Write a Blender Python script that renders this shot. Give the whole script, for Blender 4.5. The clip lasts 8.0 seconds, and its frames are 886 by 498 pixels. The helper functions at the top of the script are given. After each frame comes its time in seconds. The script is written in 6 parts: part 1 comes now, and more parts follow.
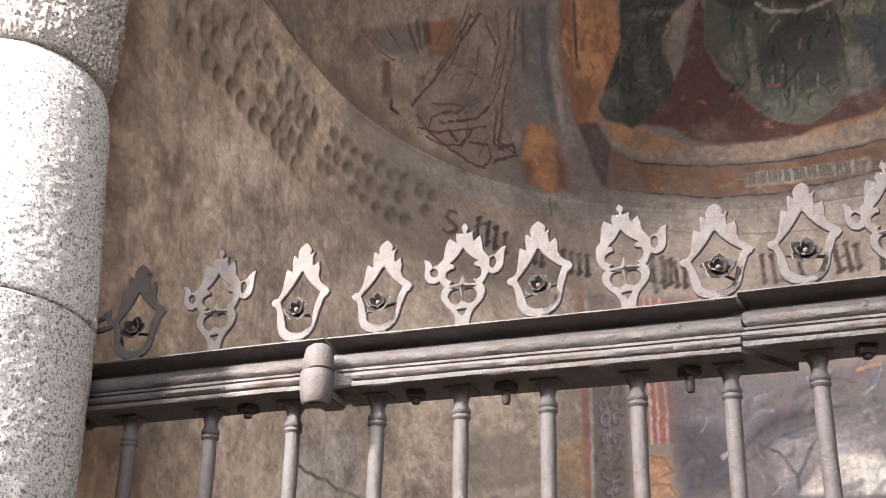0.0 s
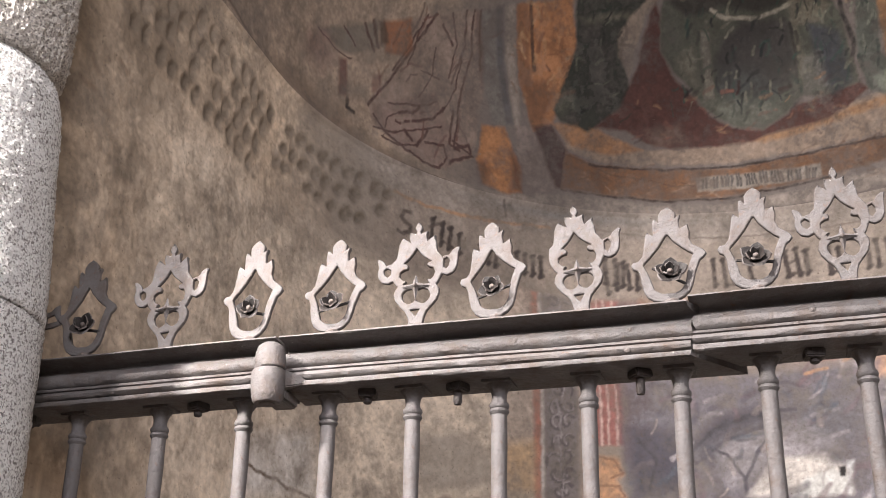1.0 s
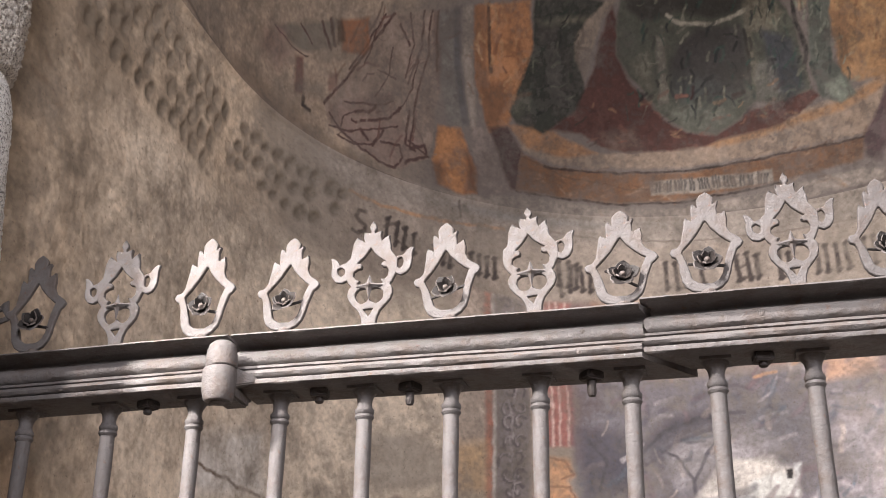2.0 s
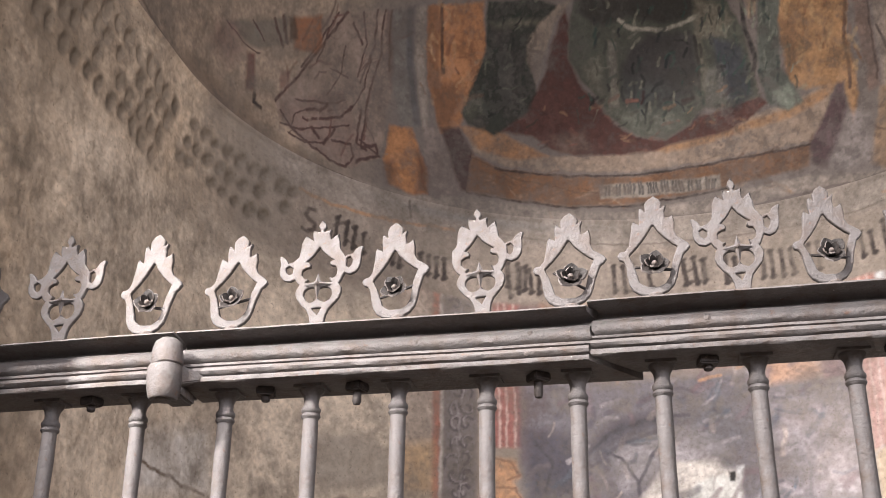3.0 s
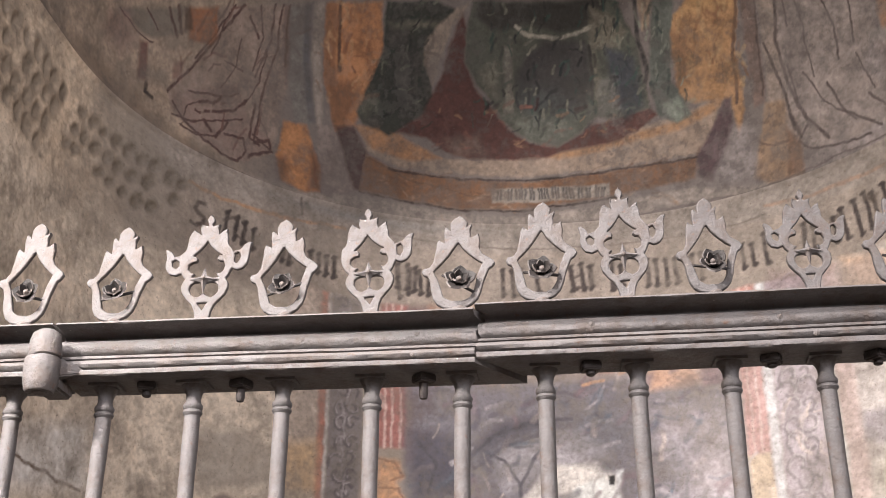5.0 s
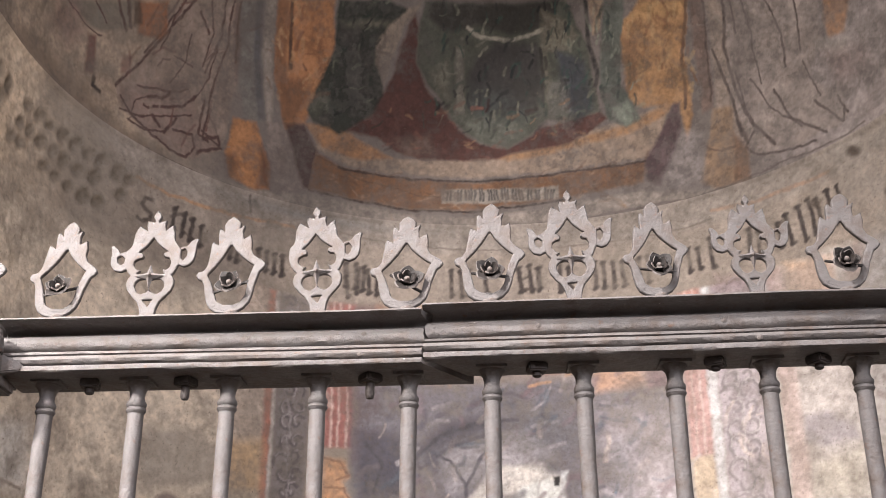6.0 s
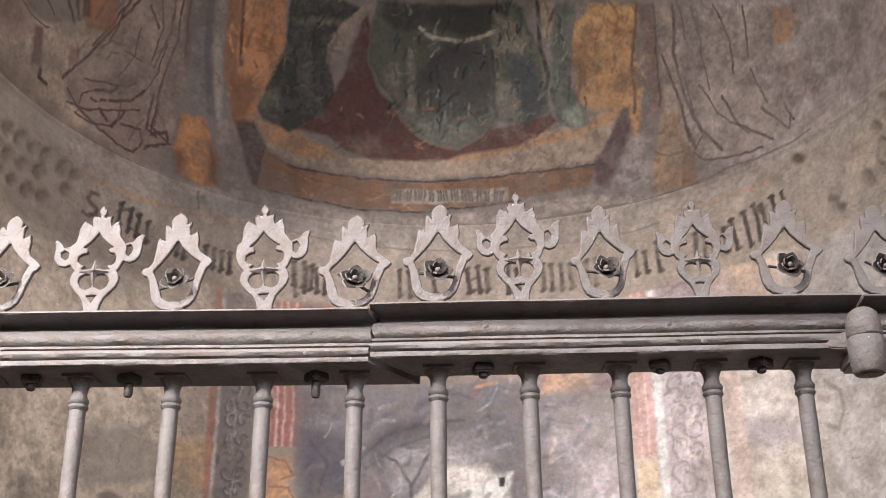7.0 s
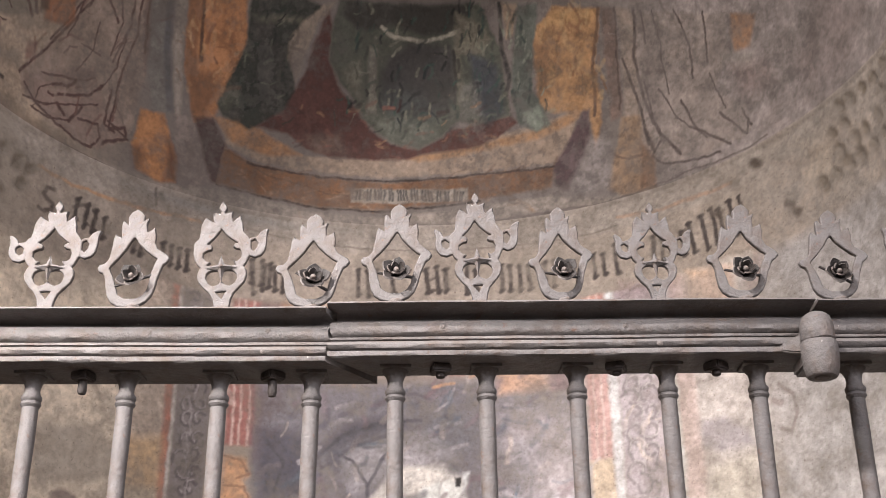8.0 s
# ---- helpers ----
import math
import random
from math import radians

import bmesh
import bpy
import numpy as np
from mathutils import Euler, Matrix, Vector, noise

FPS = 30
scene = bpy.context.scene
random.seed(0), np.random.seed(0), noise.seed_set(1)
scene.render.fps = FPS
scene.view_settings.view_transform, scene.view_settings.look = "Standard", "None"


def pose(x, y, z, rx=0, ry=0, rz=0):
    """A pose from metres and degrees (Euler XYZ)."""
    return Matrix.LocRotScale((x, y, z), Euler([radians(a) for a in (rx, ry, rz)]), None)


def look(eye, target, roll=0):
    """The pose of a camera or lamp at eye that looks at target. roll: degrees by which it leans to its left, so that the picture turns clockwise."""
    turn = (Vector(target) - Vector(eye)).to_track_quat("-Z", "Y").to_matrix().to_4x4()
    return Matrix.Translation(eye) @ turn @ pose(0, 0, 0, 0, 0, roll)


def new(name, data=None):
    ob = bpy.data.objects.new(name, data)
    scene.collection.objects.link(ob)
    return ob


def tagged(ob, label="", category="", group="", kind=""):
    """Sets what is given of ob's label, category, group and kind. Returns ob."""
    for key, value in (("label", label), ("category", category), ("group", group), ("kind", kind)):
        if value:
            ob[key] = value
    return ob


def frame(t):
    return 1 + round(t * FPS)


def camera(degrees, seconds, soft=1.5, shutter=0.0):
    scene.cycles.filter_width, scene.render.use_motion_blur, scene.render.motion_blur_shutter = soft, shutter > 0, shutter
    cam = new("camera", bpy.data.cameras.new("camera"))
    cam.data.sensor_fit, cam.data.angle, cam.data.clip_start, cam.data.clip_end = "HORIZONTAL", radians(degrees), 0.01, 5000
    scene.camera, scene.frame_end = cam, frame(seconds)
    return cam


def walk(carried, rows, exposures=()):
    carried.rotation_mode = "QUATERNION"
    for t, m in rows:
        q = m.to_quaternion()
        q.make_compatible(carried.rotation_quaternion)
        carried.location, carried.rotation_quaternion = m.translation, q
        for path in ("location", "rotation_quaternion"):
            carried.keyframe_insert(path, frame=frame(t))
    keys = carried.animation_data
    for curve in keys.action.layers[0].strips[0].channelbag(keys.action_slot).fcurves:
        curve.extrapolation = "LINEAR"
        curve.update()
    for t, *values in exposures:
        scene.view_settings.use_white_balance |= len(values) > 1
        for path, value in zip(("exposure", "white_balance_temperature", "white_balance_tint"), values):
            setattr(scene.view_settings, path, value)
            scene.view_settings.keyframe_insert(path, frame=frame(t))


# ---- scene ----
cam = camera(40.2, 8.0, soft=0.95)
# seconds, x, yaw, pitch, roll of a camera that pans to its right on the spot
ROWS = [
    (0.0, -0.0046, 19.462, 24.235, 0.850),
    (0.5, -0.0040, 18.330, 24.250, 0.776),
    (1.0, -0.0035, 17.096, 24.266, 0.682),
    (1.5, -0.0030, 15.937, 24.278, 0.577),
    (3.0, -0.0015, 12.147, 24.319, 0.280),
    (3.5, -0.0009, 10.772, 24.323, 0.178),
    (4.0, -0.0002, 9.400, 24.330, 0.070),
    (4.5, 0.0005, 7.945, 24.334, -0.034),
    (6.0, 0.0024, 3.880, 24.328, -0.434),
    (6.5, 0.0031, 2.632, 24.322, -0.541),
    (7.0, 0.0036, 1.240, 24.311, -0.654),
    (7.5, 0.0041, 0.062, 24.301, -0.752),
    (8.0, 0.0046, -0.867, 24.290, -0.812),
]
EYE = 1.6
walk(cam, [(t, pose(x, 0, EYE, 90 + pitch, 0, yaw) @ pose(0, 0, 0, 0, 0, roll)) for t, x, yaw, pitch, roll in ROWS],
     exposures=((0.0, 0.0), (8.0, 0.0)))

# ---- light ----
world = bpy.data.worlds.new("world")
scene.world = world
world.use_nodes = True
sky = world.node_tree.nodes.new("ShaderNodeTexSky")
sky.sky_type, sky.sun_disc, sky.sun_elevation, sky.sun_rotation = "NISHITA", False, radians(40), radians(200)
world.node_tree.links.new(sky.outputs[0], world.node_tree.nodes["Background"].inputs[0])
world.node_tree.nodes["Background"].inputs[1].default_value = 0.1


def area_lamp(name, eye, target, size, watts, colour, spread=180):
    data = bpy.data.lights.new(name, "AREA")
    data.shape, data.size, data.energy, data.color, data.spread = "DISK", size, watts, colour, radians(spread)
    ob = new(name, data)
    ob.matrix_world = look(eye, target)
    return ob


# two floodlights high in the nave, aimed down at the column and the gate
KEY = area_lamp("floodlight", (-1.62, -0.90, 5.30), (-0.05, 1.80, 2.30), 0.30, 172, (1.0, 0.925, 0.90), 104)
KEY_2 = area_lamp("floodlight", (-2.90, -1.70, 4.30), (-1.42, 1.50, 2.58), 0.40, 62, (1.0, 0.935, 0.90), 42)
# added unseen fill lamp, brightens the left cheek and the apse
FILL = area_lamp("fill_lamp", (2.85, -4.97, 4.92), (-0.9, 2.2, 3.0), 2.2, 530, (1.0, 0.955, 1.0))


# ---- materials ----
def material(name, roughness=0.7):
    m = bpy.data.materials.new(name)
    m.use_nodes = True
    n, l = m.node_tree.nodes, m.node_tree.links
    b = n["Principled BSDF"]
    b.inputs["Roughness"].default_value = roughness
    return m, n, l, b


def noise_node(n, l, scale, detail=6, rough=0.6, coords=None, stretch=None):
    if coords is None:
        coords = n.new("ShaderNodeTexCoord").outputs["Object"]
    if stretch:
        mp = n.new("ShaderNodeMapping")
        mp.inputs["Scale"].default_value = stretch
        l.new(coords, mp.inputs["Vector"])
        coords = mp.outputs[0]
    t = n.new("ShaderNodeTexNoise")
    t.inputs["Scale"].default_value, t.inputs["Detail"].default_value, t.inputs["Roughness"].default_value = scale, detail, rough
    l.new(coords, t.inputs["Vector"])
    return t.outputs["Fac"]


def ramp(n, l, fac, stops):
    r = n.new("ShaderNodeValToRGB")
    e = r.color_ramp.elements
    while len(e) < len(stops):
        e.new(0.5)
    for k, (p, c) in zip(e, stops):
        k.position, k.color = p, (*c, 1) if len(c) == 3 else c
    l.new(fac, r.inputs[0])
    return r.outputs[0]


def mix(n, l, a, b, fac=None, value=0.5, kind="MIX"):
    x = n.new("ShaderNodeMix")
    x.data_type, x.blend_type = "RGBA", kind
    x.inputs[0].default_value = value
    if fac is not None:
        l.new(fac, x.inputs[0])
    for sock, v in ((x.inputs[6], a), (x.inputs[7], b)):
        if isinstance(v, tuple):
            sock.default_value = (*v, 1)
        else:
            l.new(v, sock)
    return x.outputs[2]


def bump(n, l, b, layers):
    prev = None
    for fac, strength, distance in layers:
        k = n.new("ShaderNodeBump")
        k.inputs["Strength"].default_value, k.inputs["Distance"].default_value = strength, distance
        l.new(fac, k.inputs["Height"])
        if prev:
            l.new(prev, k.inputs["Normal"])
        prev = k.outputs[0]
    l.new(prev, b.inputs["Normal"])


def iron_paint(name, tint=(1, 1, 1)):
    """Thick grey oil paint over wrought iron, brushed, lumpy, a little dusty."""
    m, n, l, b = material(name, 0.5)
    big = noise_node(n, l, 9, 4)
    fine = noise_node(n, l, 160, 5)
    c = ramp(n, l, big, [(0.3, tuple(0.098 * k for k in (1.0, 0.91, 0.89))), (0.7, tuple(0.134 * k for k in (1.0, 0.925, 0.91)))])
    c = mix(n, l, c, (0.13, 0.11, 0.10), ramp(n, l, fine, [(0.60, (0, 0, 0)), (0.78, (1, 1, 1))]))
    c = mix(n, l, c, (0.085, 0.062, 0.05), ramp(n, l, noise_node(n, l, 22, 7, 0.7), [(0.47, (0, 0, 0)), (0.68, (0.8, 0.8, 0.8))]))
    wear = noise_node(n, l, 60, 8, 0.7)
    c = mix(n, l, c, (0.12, 0.07, 0.05), ramp(n, l, wear, [(0.61, (0, 0, 0)), (0.69, (0.85, 0.85, 0.85))]))
    chips = noise_node(n, l, 95, 3, 0.5)
    c = mix(n, l, c, (0.42, 0.39, 0.37), ramp(n, l, chips, [(0.735, (0, 0, 0)), (0.765, (0.9, 0.9, 0.9))]))
    l.new(mix(n, l, c, tint, value=1.0, kind="MULTIPLY"), b.inputs["Base Color"])
    l.new(ramp(n, l, fine, [(0.3, (0.52, 0.52, 0.52)), (0.7, (0.74, 0.74, 0.74))]), b.inputs["Roughness"])
    b.inputs["Specular IOR Level"].default_value = 0.3
    lump = noise_node(n, l, 55, 3)
    bump(n, l, b, [(lump, 0.62, 0.0055), (noise_node(n, l, 150, 5, 0.68), 0.60, 0.0026), (fine, 0.35, 0.0010)])
    return m


def granite(name, dark, mid, light, scale=1.0):
    m, n, l, b = material(name, 0.82)
    co = n.new("ShaderNodeTexCoord").outputs["Object"]
    v = n.new("ShaderNodeTexVoronoi")
    v.inputs["Scale"].default_value = 240 * scale
    warp = n.new("ShaderNodeTexNoise")
    warp.inputs["Scale"].default_value, warp.inputs["Detail"].default_value = 90, 3
    l.new(co, warp.inputs["Vector"])
    shift = n.new("ShaderNodeVectorMath")
    shift.operation = "MULTIPLY_ADD"
    shift.inputs[1].default_value = (0.02, 0.02, 0.012)
    l.new(warp.outputs["Color"], shift.inputs[0])
    l.new(co, shift.inputs[2])
    l.new(shift.outputs[0], v.inputs["Vector"])
    g = n.new("ShaderNodeSeparateColor")
    l.new(v.outputs["Color"], g.inputs[0])
    c = ramp(n, l, g.outputs[0], [(0.0, dark), (0.12, mid), (0.30, light), (1.0, tuple(min(1, k * 1.15) for k in light))])
    big = noise_node(n, l, 5, 6, coords=co)
    c = mix(n, l, c, (0.46, 0.40, 0.34), ramp(n, l, big, [(0.5, (0, 0, 0)), (0.75, (0.3, 0.3, 0.3))]))
    grit = noise_node(n, l, 150 * scale, 6, 0.75, coords=co)
    pit = noise_node(n, l, 80 * scale, 4, 0.7, coords=co)
    c = mix(n, l, c, (0.13, 0.11, 0.10), ramp(n, l, grit, [(0.30, (0.9, 0.9, 0.9)), (0.41, (0, 0, 0))]))
    crack = noise_node(n, l, 210 * scale, 4, 0.6, coords=co)
    c = mix(n, l, c, (0.16, 0.14, 0.13), ramp(n, l, crack, [(0.38, (0.9, 0.9, 0.9)), (0.46, (0, 0, 0))]))
    l.new(c, b.inputs["Base Color"])
    bump(n, l, b, [(pit, 0.8, 0.008), (grit, 1.0, 0.009)])
    return m


def plaster(name, base, stain, painted=False, grain=1.0):
    """Old lime plaster; painted: with the fresco's colours from the mesh."""
    m, n, l, b = material(name, 0.9)
    co = n.new("ShaderNodeTexCoord").outputs["Object"]
    if painted:
        at = n.new("ShaderNodeAttribute")
        at.attribute_name = "paint"
        c = at.outputs["Color"]
    else:
        c = mix(n, l, base, stain, ramp(n, l, noise_node(n, l, 2.2, 8, 0.65, co), [(0.35, (0, 0, 0)), (0.68, (1, 1, 1))]))
    streak = noise_node(n, l, 9, 7, 0.7, co, (1, 0.5, 0.75))
    c = mix(n, l, c, ramp(n, l, streak, [(0.30, (0.70, 0.67, 0.64)), (0.55, (1, 1, 1)), (0.8, (1.0, 0.98, 0.94))]), value=0.6, kind="MULTIPLY")
    fleck = noise_node(n, l, 48, 8, 0.72, co, (1, 0.45, 1))
    c = mix(n, l, c, ramp(n, l, fleck, [(0.32, (0.62, 0.60, 0.58)), (0.47, (0.95, 0.95, 0.95)), (0.60, (1.08, 1.07, 1.06)), (0.72, (1.32, 1.29, 1.26))]), value=0.45 if painted and grain < 1 else 0.55, kind="MULTIPLY")
    c = mix(n, l, c, (0.10, 0.075, 0.055), ramp(n, l, noise_node(n, l, 75, 6, 0.7, co), [(0.29, (0.75, 0.75, 0.75)), (0.40 if grain >= 1 else 0.36, (0, 0, 0))]))
    l.new(c, b.inputs["Base Color"])
    bump(n, l, b, [(noise_node(n, l, 14, 5, 0.6, co), 0.35 * grain, 0.03), (fleck, 0.45 * grain, 0.008)])
    return m


IRON = iron_paint("grey_painted_iron")
IRON_BAR = iron_paint("dusty_grey_iron_bar", (0.92, 0.92, 0.93))
IRON_DARK = iron_paint("dark_bare_iron", (0.42, 0.39, 0.38))
# roses: shade of the petals and light on their rims put into colour
IRON_SHADED = iron_paint("shaded_iron_rose", (0.26, 0.25, 0.245))
IRON_LIT = iron_paint("lit_iron_rim", (1.15, 1.13, 1.11))
GRANITE = granite("pale_granite", (0.26, 0.24, 0.225), (0.70, 0.68, 0.66), (0.89, 0.87, 0.85))
GRANITE_ROUGH = granite("weathered_granite", (0.26, 0.23, 0.20), (0.56, 0.50, 0.44), (0.76, 0.71, 0.65), 1.1)
FRESCO = plaster("fresco_plaster", None, None, True, 0.55)
WALL_PAINT = plaster("wall_plaster", None, None, True, 1.0)
PLAIN = plaster("nave_plaster", (0.30, 0.265, 0.23), (0.22, 0.19, 0.16))
FLOOR = granite("floor_stone", (0.11, 0.10, 0.09), (0.19, 0.17, 0.15), (0.27, 0.245, 0.22), 0.5)


# ---- helpers for meshes ----
def link_mesh(name, bm, mat, parent=None, label="", smooth=True):
    me = bpy.data.meshes.new(name)
    bmesh.ops.recalc_face_normals(bm, faces=bm.faces)
    bm.to_mesh(me)
    bm.free()
    me.materials.append(mat)
    if smooth:
        me.shade_smooth()
        me.set_sharp_from_angle(angle=radians(38))
    ob = new(name, me)
    if parent is not None:
        ob.parent = parent
    if label:
        ob["label"] = label
    return ob


def part(name, bm, mat, parent, label="", smooth=True):
    return link_mesh(name, bm, mat, parent, label, smooth)


def share(name, src, parent, m):
    """Another piece on the mesh of src."""
    ob = new(name, src.data)
    ob.parent = parent
    ob.matrix_basis = m
    return ob


def box(bm, x0, x1, y0, y1, z0, z1, m=None):
    vs = [bm.verts.new((x, y, z)) for x in (x0, x1) for y in (y0, y1) for z in (z0, z1)]
    for q in ((0, 1, 3, 2), (4, 6, 7, 5), (0, 4, 5, 1), (2, 3, 7, 6), (0, 2, 6, 4), (1, 5, 7, 3)):
        bm.faces.new([vs[i] for i in q])
    if m is not None:
        bmesh.ops.transform(bm, matrix=m, verts=vs)
    return vs


def lathe(bm, profile, seg=18, m=None):
    """Turn (radius, z) round the z axis, closed at both ends."""
    rings = [[bm.verts.new((r * math.cos(a), r * math.sin(a), z)) for a in (2 * math.pi * i / seg for i in range(seg))] for r, z in profile]
    for a, b in zip(rings, rings[1:]):
        for i in range(seg):
            bm.faces.new((a[i], a[(i + 1) % seg], b[(i + 1) % seg], b[i]))
    bm.faces.new(rings[0])
    bm.faces.new(rings[-1])
    vs = [v for r in rings for v in r]
    if m is not None:
        bmesh.ops.transform(bm, matrix=m, verts=vs)
    return vs


def jitter(bm, amount, scale, seed=0.0):
    for v in bm.verts:
        v.co += amount * noise.noise_vector(v.co * scale + Vector((seed, 3.1 * seed, 0)))


# ---- the apse: plan of straight cheeks and a half circle, half dome above ----
CX, CY, RAD, SPRING = -0.026, 2.823, 1.386, 3.6
HALF = RAD * math.pi / 2
FRONT = 3.26                                     # along the plan, from the middle of the apse to the front edge


def plan(s, r=RAD):
    """Place and outward direction on the plan at the length s along it, as arrays."""
    a = np.clip(s, -HALF, HALF) / RAD
    over = np.abs(s) - HALF
    y = CY + np.where(over > 0, -over, r * np.cos(a))
    x = CX + r * np.sin(a)
    return x, y, np.sin(a), np.where(over > 0, 0, np.cos(a))


def on_apse(s, w, out=0.0):
    """Points at s along the plan and w up from the spring (over the vault's curve above it)."""
    lam = np.clip(w, 0, None) / RAD
    x, y, nx, ny = plan(s)
    r = RAD + out
    px = x - RAD * nx + r * nx * np.cos(lam)
    py = y - RAD * ny + r * ny * np.cos(lam)
    pz = SPRING + np.where(w > 0, r * np.sin(lam), w)
    return px, py, pz


def waves(s, w, scale, seed, octaves=4):
    """Smooth random blotches between about -1 and 1 on arrays; scale: radians a metre of the largest."""
    rng = np.random.RandomState(seed)
    total, amp, norm = np.zeros_like(s), 1.0, 0.0
    for o in range(octaves):
        table, turn, off = rng.uniform(-1, 1, (128, 128)), rng.uniform(0, 6.28), rng.uniform(0, 128, 2)
        f = scale / 2.6
        x = f * (math.cos(turn) * s + math.sin(turn) * w) + off[0]
        y = f * (math.cos(turn) * w - math.sin(turn) * s) + off[1]
        xi, yi = np.floor(x).astype(int), np.floor(y).astype(int)
        u, v = x - xi, y - yi
        u, v = u * u * (3 - 2 * u), v * v * (3 - 2 * v)
        a, b, c, d = xi % 128, (xi + 1) % 128, yi % 128, (yi + 1) % 128
        total += amp * ((table[a, c] * (1 - u) + table[b, c] * u) * (1 - v) + (table[a, d] * (1 - u) + table[b, d] * u) * v)
        norm += amp * amp
        scale, amp = scale * 2.1, amp * 0.6
    return 1.15 * total / math.sqrt(norm)


class Paint:
    """Colours laid coat by coat on the points (s, w) of a plastered surface."""

    def __init__(self, s, w, base, age):
        self.s, self.w, self.age = s, w, age
        self.c = np.empty((len(s), 3))
        self.c[:] = base
        self.n1, self.n2, self.n3 = waves(s, w, 9, 5), waves(s, w, 45, 6), waves(s, w, 210, 7, 3)
        self.js = s + 0.005 * waves(s, w, 22, 11) + 0.0022 * waves(s, w, 110, 12)
        self.jw = w + 0.005 * waves(s, w, 22, 13) + 0.0022 * waves(s, w, 110, 14)

    def lay(self, mask, colour, cover, mottle):
        at = np.nonzero(mask > 0)[0]
        n1, n2, n3 = self.n1[at], self.n2[at], self.n3[at]
        k = np.clip(mask[at] * cover * (1 + mottle * (0.7 * n1 + 0.7 * n2 + 0.4 * n3)), 0, 1)[:, None]
        col = np.array(colour) * (1 + 0.20 * n1 + 0.20 * n2 + 0.16 * n3)[:, None]
        self.c[at] = self.c[at] * (1 - k) + col * k

    def poly(self, colour, pts, cover=0.9, soft=0.008, mottle=0.35):
        p = np.array(pts)
        lo, hi = p.min(0) - 3 * soft, p.max(0) + 3 * soft
        near = np.nonzero((self.js > lo[0]) & (self.js < hi[0]) & (self.jw > lo[1]) & (self.jw < hi[1]))[0]
        if not len(near):
            return
        s, w = self.js[near], self.jw[near]
        inside, dist = np.zeros(len(s), bool), np.full(len(s), 9.0)
        for (ax, ay), (bx, by) in zip(p, np.roll(p, -1, 0)):
            dx, dy = bx - ax, by - ay
            u = np.clip(((s - ax) * dx + (w - ay) * dy) / (dx * dx + dy * dy + 1e-12), 0, 1)
            dist = np.minimum(dist, np.hypot(s - ax - u * dx, w - ay - u * dy))
            if ay != by:
                inside ^= ((ay > w) != (by > w)) & (s < (w - ay) * dx / dy + ax)
        mask = np.zeros(len(self.s))
        mask[near] = np.clip(0.5 + np.where(inside, dist, -dist) / (2 * soft), 0, 1)
        self.lay(mask, colour, cover, mottle)

    def line(self, colour, pts, width=0.008, cover=0.8, mottle=0.6):
        p = np.array(pts)
        lo, hi = p.min(0) - 2 * width, p.max(0) + 2 * width
        near = np.nonzero((self.js > lo[0]) & (self.js < hi[0]) & (self.jw > lo[1]) & (self.jw < hi[1]))[0]
        if not len(near):
            return
        s, w = self.js[near], self.jw[near]
        dist = np.full(len(s), 9.0)
        for (ax, ay), (bx, by) in zip(p, p[1:]):
            dx, dy = bx - ax, by - ay
            u = np.clip(((s - ax) * dx + (w - ay) * dy) / (dx * dx + dy * dy + 1e-12), 0, 1)
            dist = np.minimum(dist, np.hypot(s - ax - u * dx, w - ay - u * dy))
        mask = np.zeros(len(self.s))
        mask[near] = np.clip(1.5 - 2 * dist / width, 0, 1)
        self.lay(mask, colour, cover, mottle)

    def flaked(self):
        """The colours with lost flakes, rubbed patches and grime."""
        pale = np.clip(5 * (waves(self.s, self.w, 62, 71, 4) - 0.16), 0, 1) * np.clip(0.5 + 1.2 * waves(self.s, self.w, 5, 72), 0, 1)
        grime = np.clip(5 * (waves(self.s, self.w, 70, 73, 4) - 0.14), 0, 1) * np.clip(0.5 + 1.2 * waves(self.s, self.w, 4, 74), 0, 1)
        k = (pale * self.age)[:, None]
        c = self.c * (1 - k) + (0.55 * self.c + 0.45 * np.array((0.46, 0.42, 0.38))) * k
        return c * (1 - 0.75 * (grime * self.age)[:, None])

    def wash(self, colour, mask, cover=0.5):
        self.lay(mask, colour, cover, 0.3)


def apse_mesh(name, s_steps, w_steps, dents, painter, mat, thick=0.22):
    """A curved, plastered wall with relief, thickness and painted colours."""
    S, W = np.meshgrid(s_steps, w_steps, indexing="ij")
    s, w = S.ravel(), W.ravel()
    px, py, pz = on_apse(s, w, dents(s, w))
    col = painter(s, w)
    ns, nw = S.shape
    idx = np.arange(ns * nw).reshape(ns, nw)
    quads = np.stack([idx[:-1, :-1], idx[1:, :-1], idx[1:, 1:], idx[:-1, 1:]], -1).reshape(-1, 4)
    # the outer shell, coarse
    S2, W2 = np.meshgrid(s_steps[:: max(1, ns // 60)], w_steps[:: max(1, nw // 24)], indexing="ij")
    ox, oy, oz = on_apse(S2.ravel(), W2.ravel(), thick)
    id2 = np.arange(S2.size).reshape(S2.shape) + ns * nw
    q2 = np.stack([id2[:-1, :-1], id2[:-1, 1:], id2[1:, 1:], id2[1:, :-1]], -1).reshape(-1, 4)
    verts = np.concatenate([np.stack([px, py, pz], 1), np.stack([ox, oy, oz], 1)])
    me = bpy.data.meshes.new(name)
    me.from_pydata(verts.tolist(), [], np.concatenate([quads, q2]).tolist())
    at = me.color_attributes.new("paint", "FLOAT_COLOR", "POINT")
    rgba = np.ones((len(verts), 4), np.float32)
    rgba[: len(s), :3] = np.clip(col, 0.01, 0.9)
    rgba[len(s):, :3] = 0.4
    at.data.foreach_set("color", rgba.ravel())
    me.materials.append(mat)
    me.shade_smooth()
    return new(name, me)


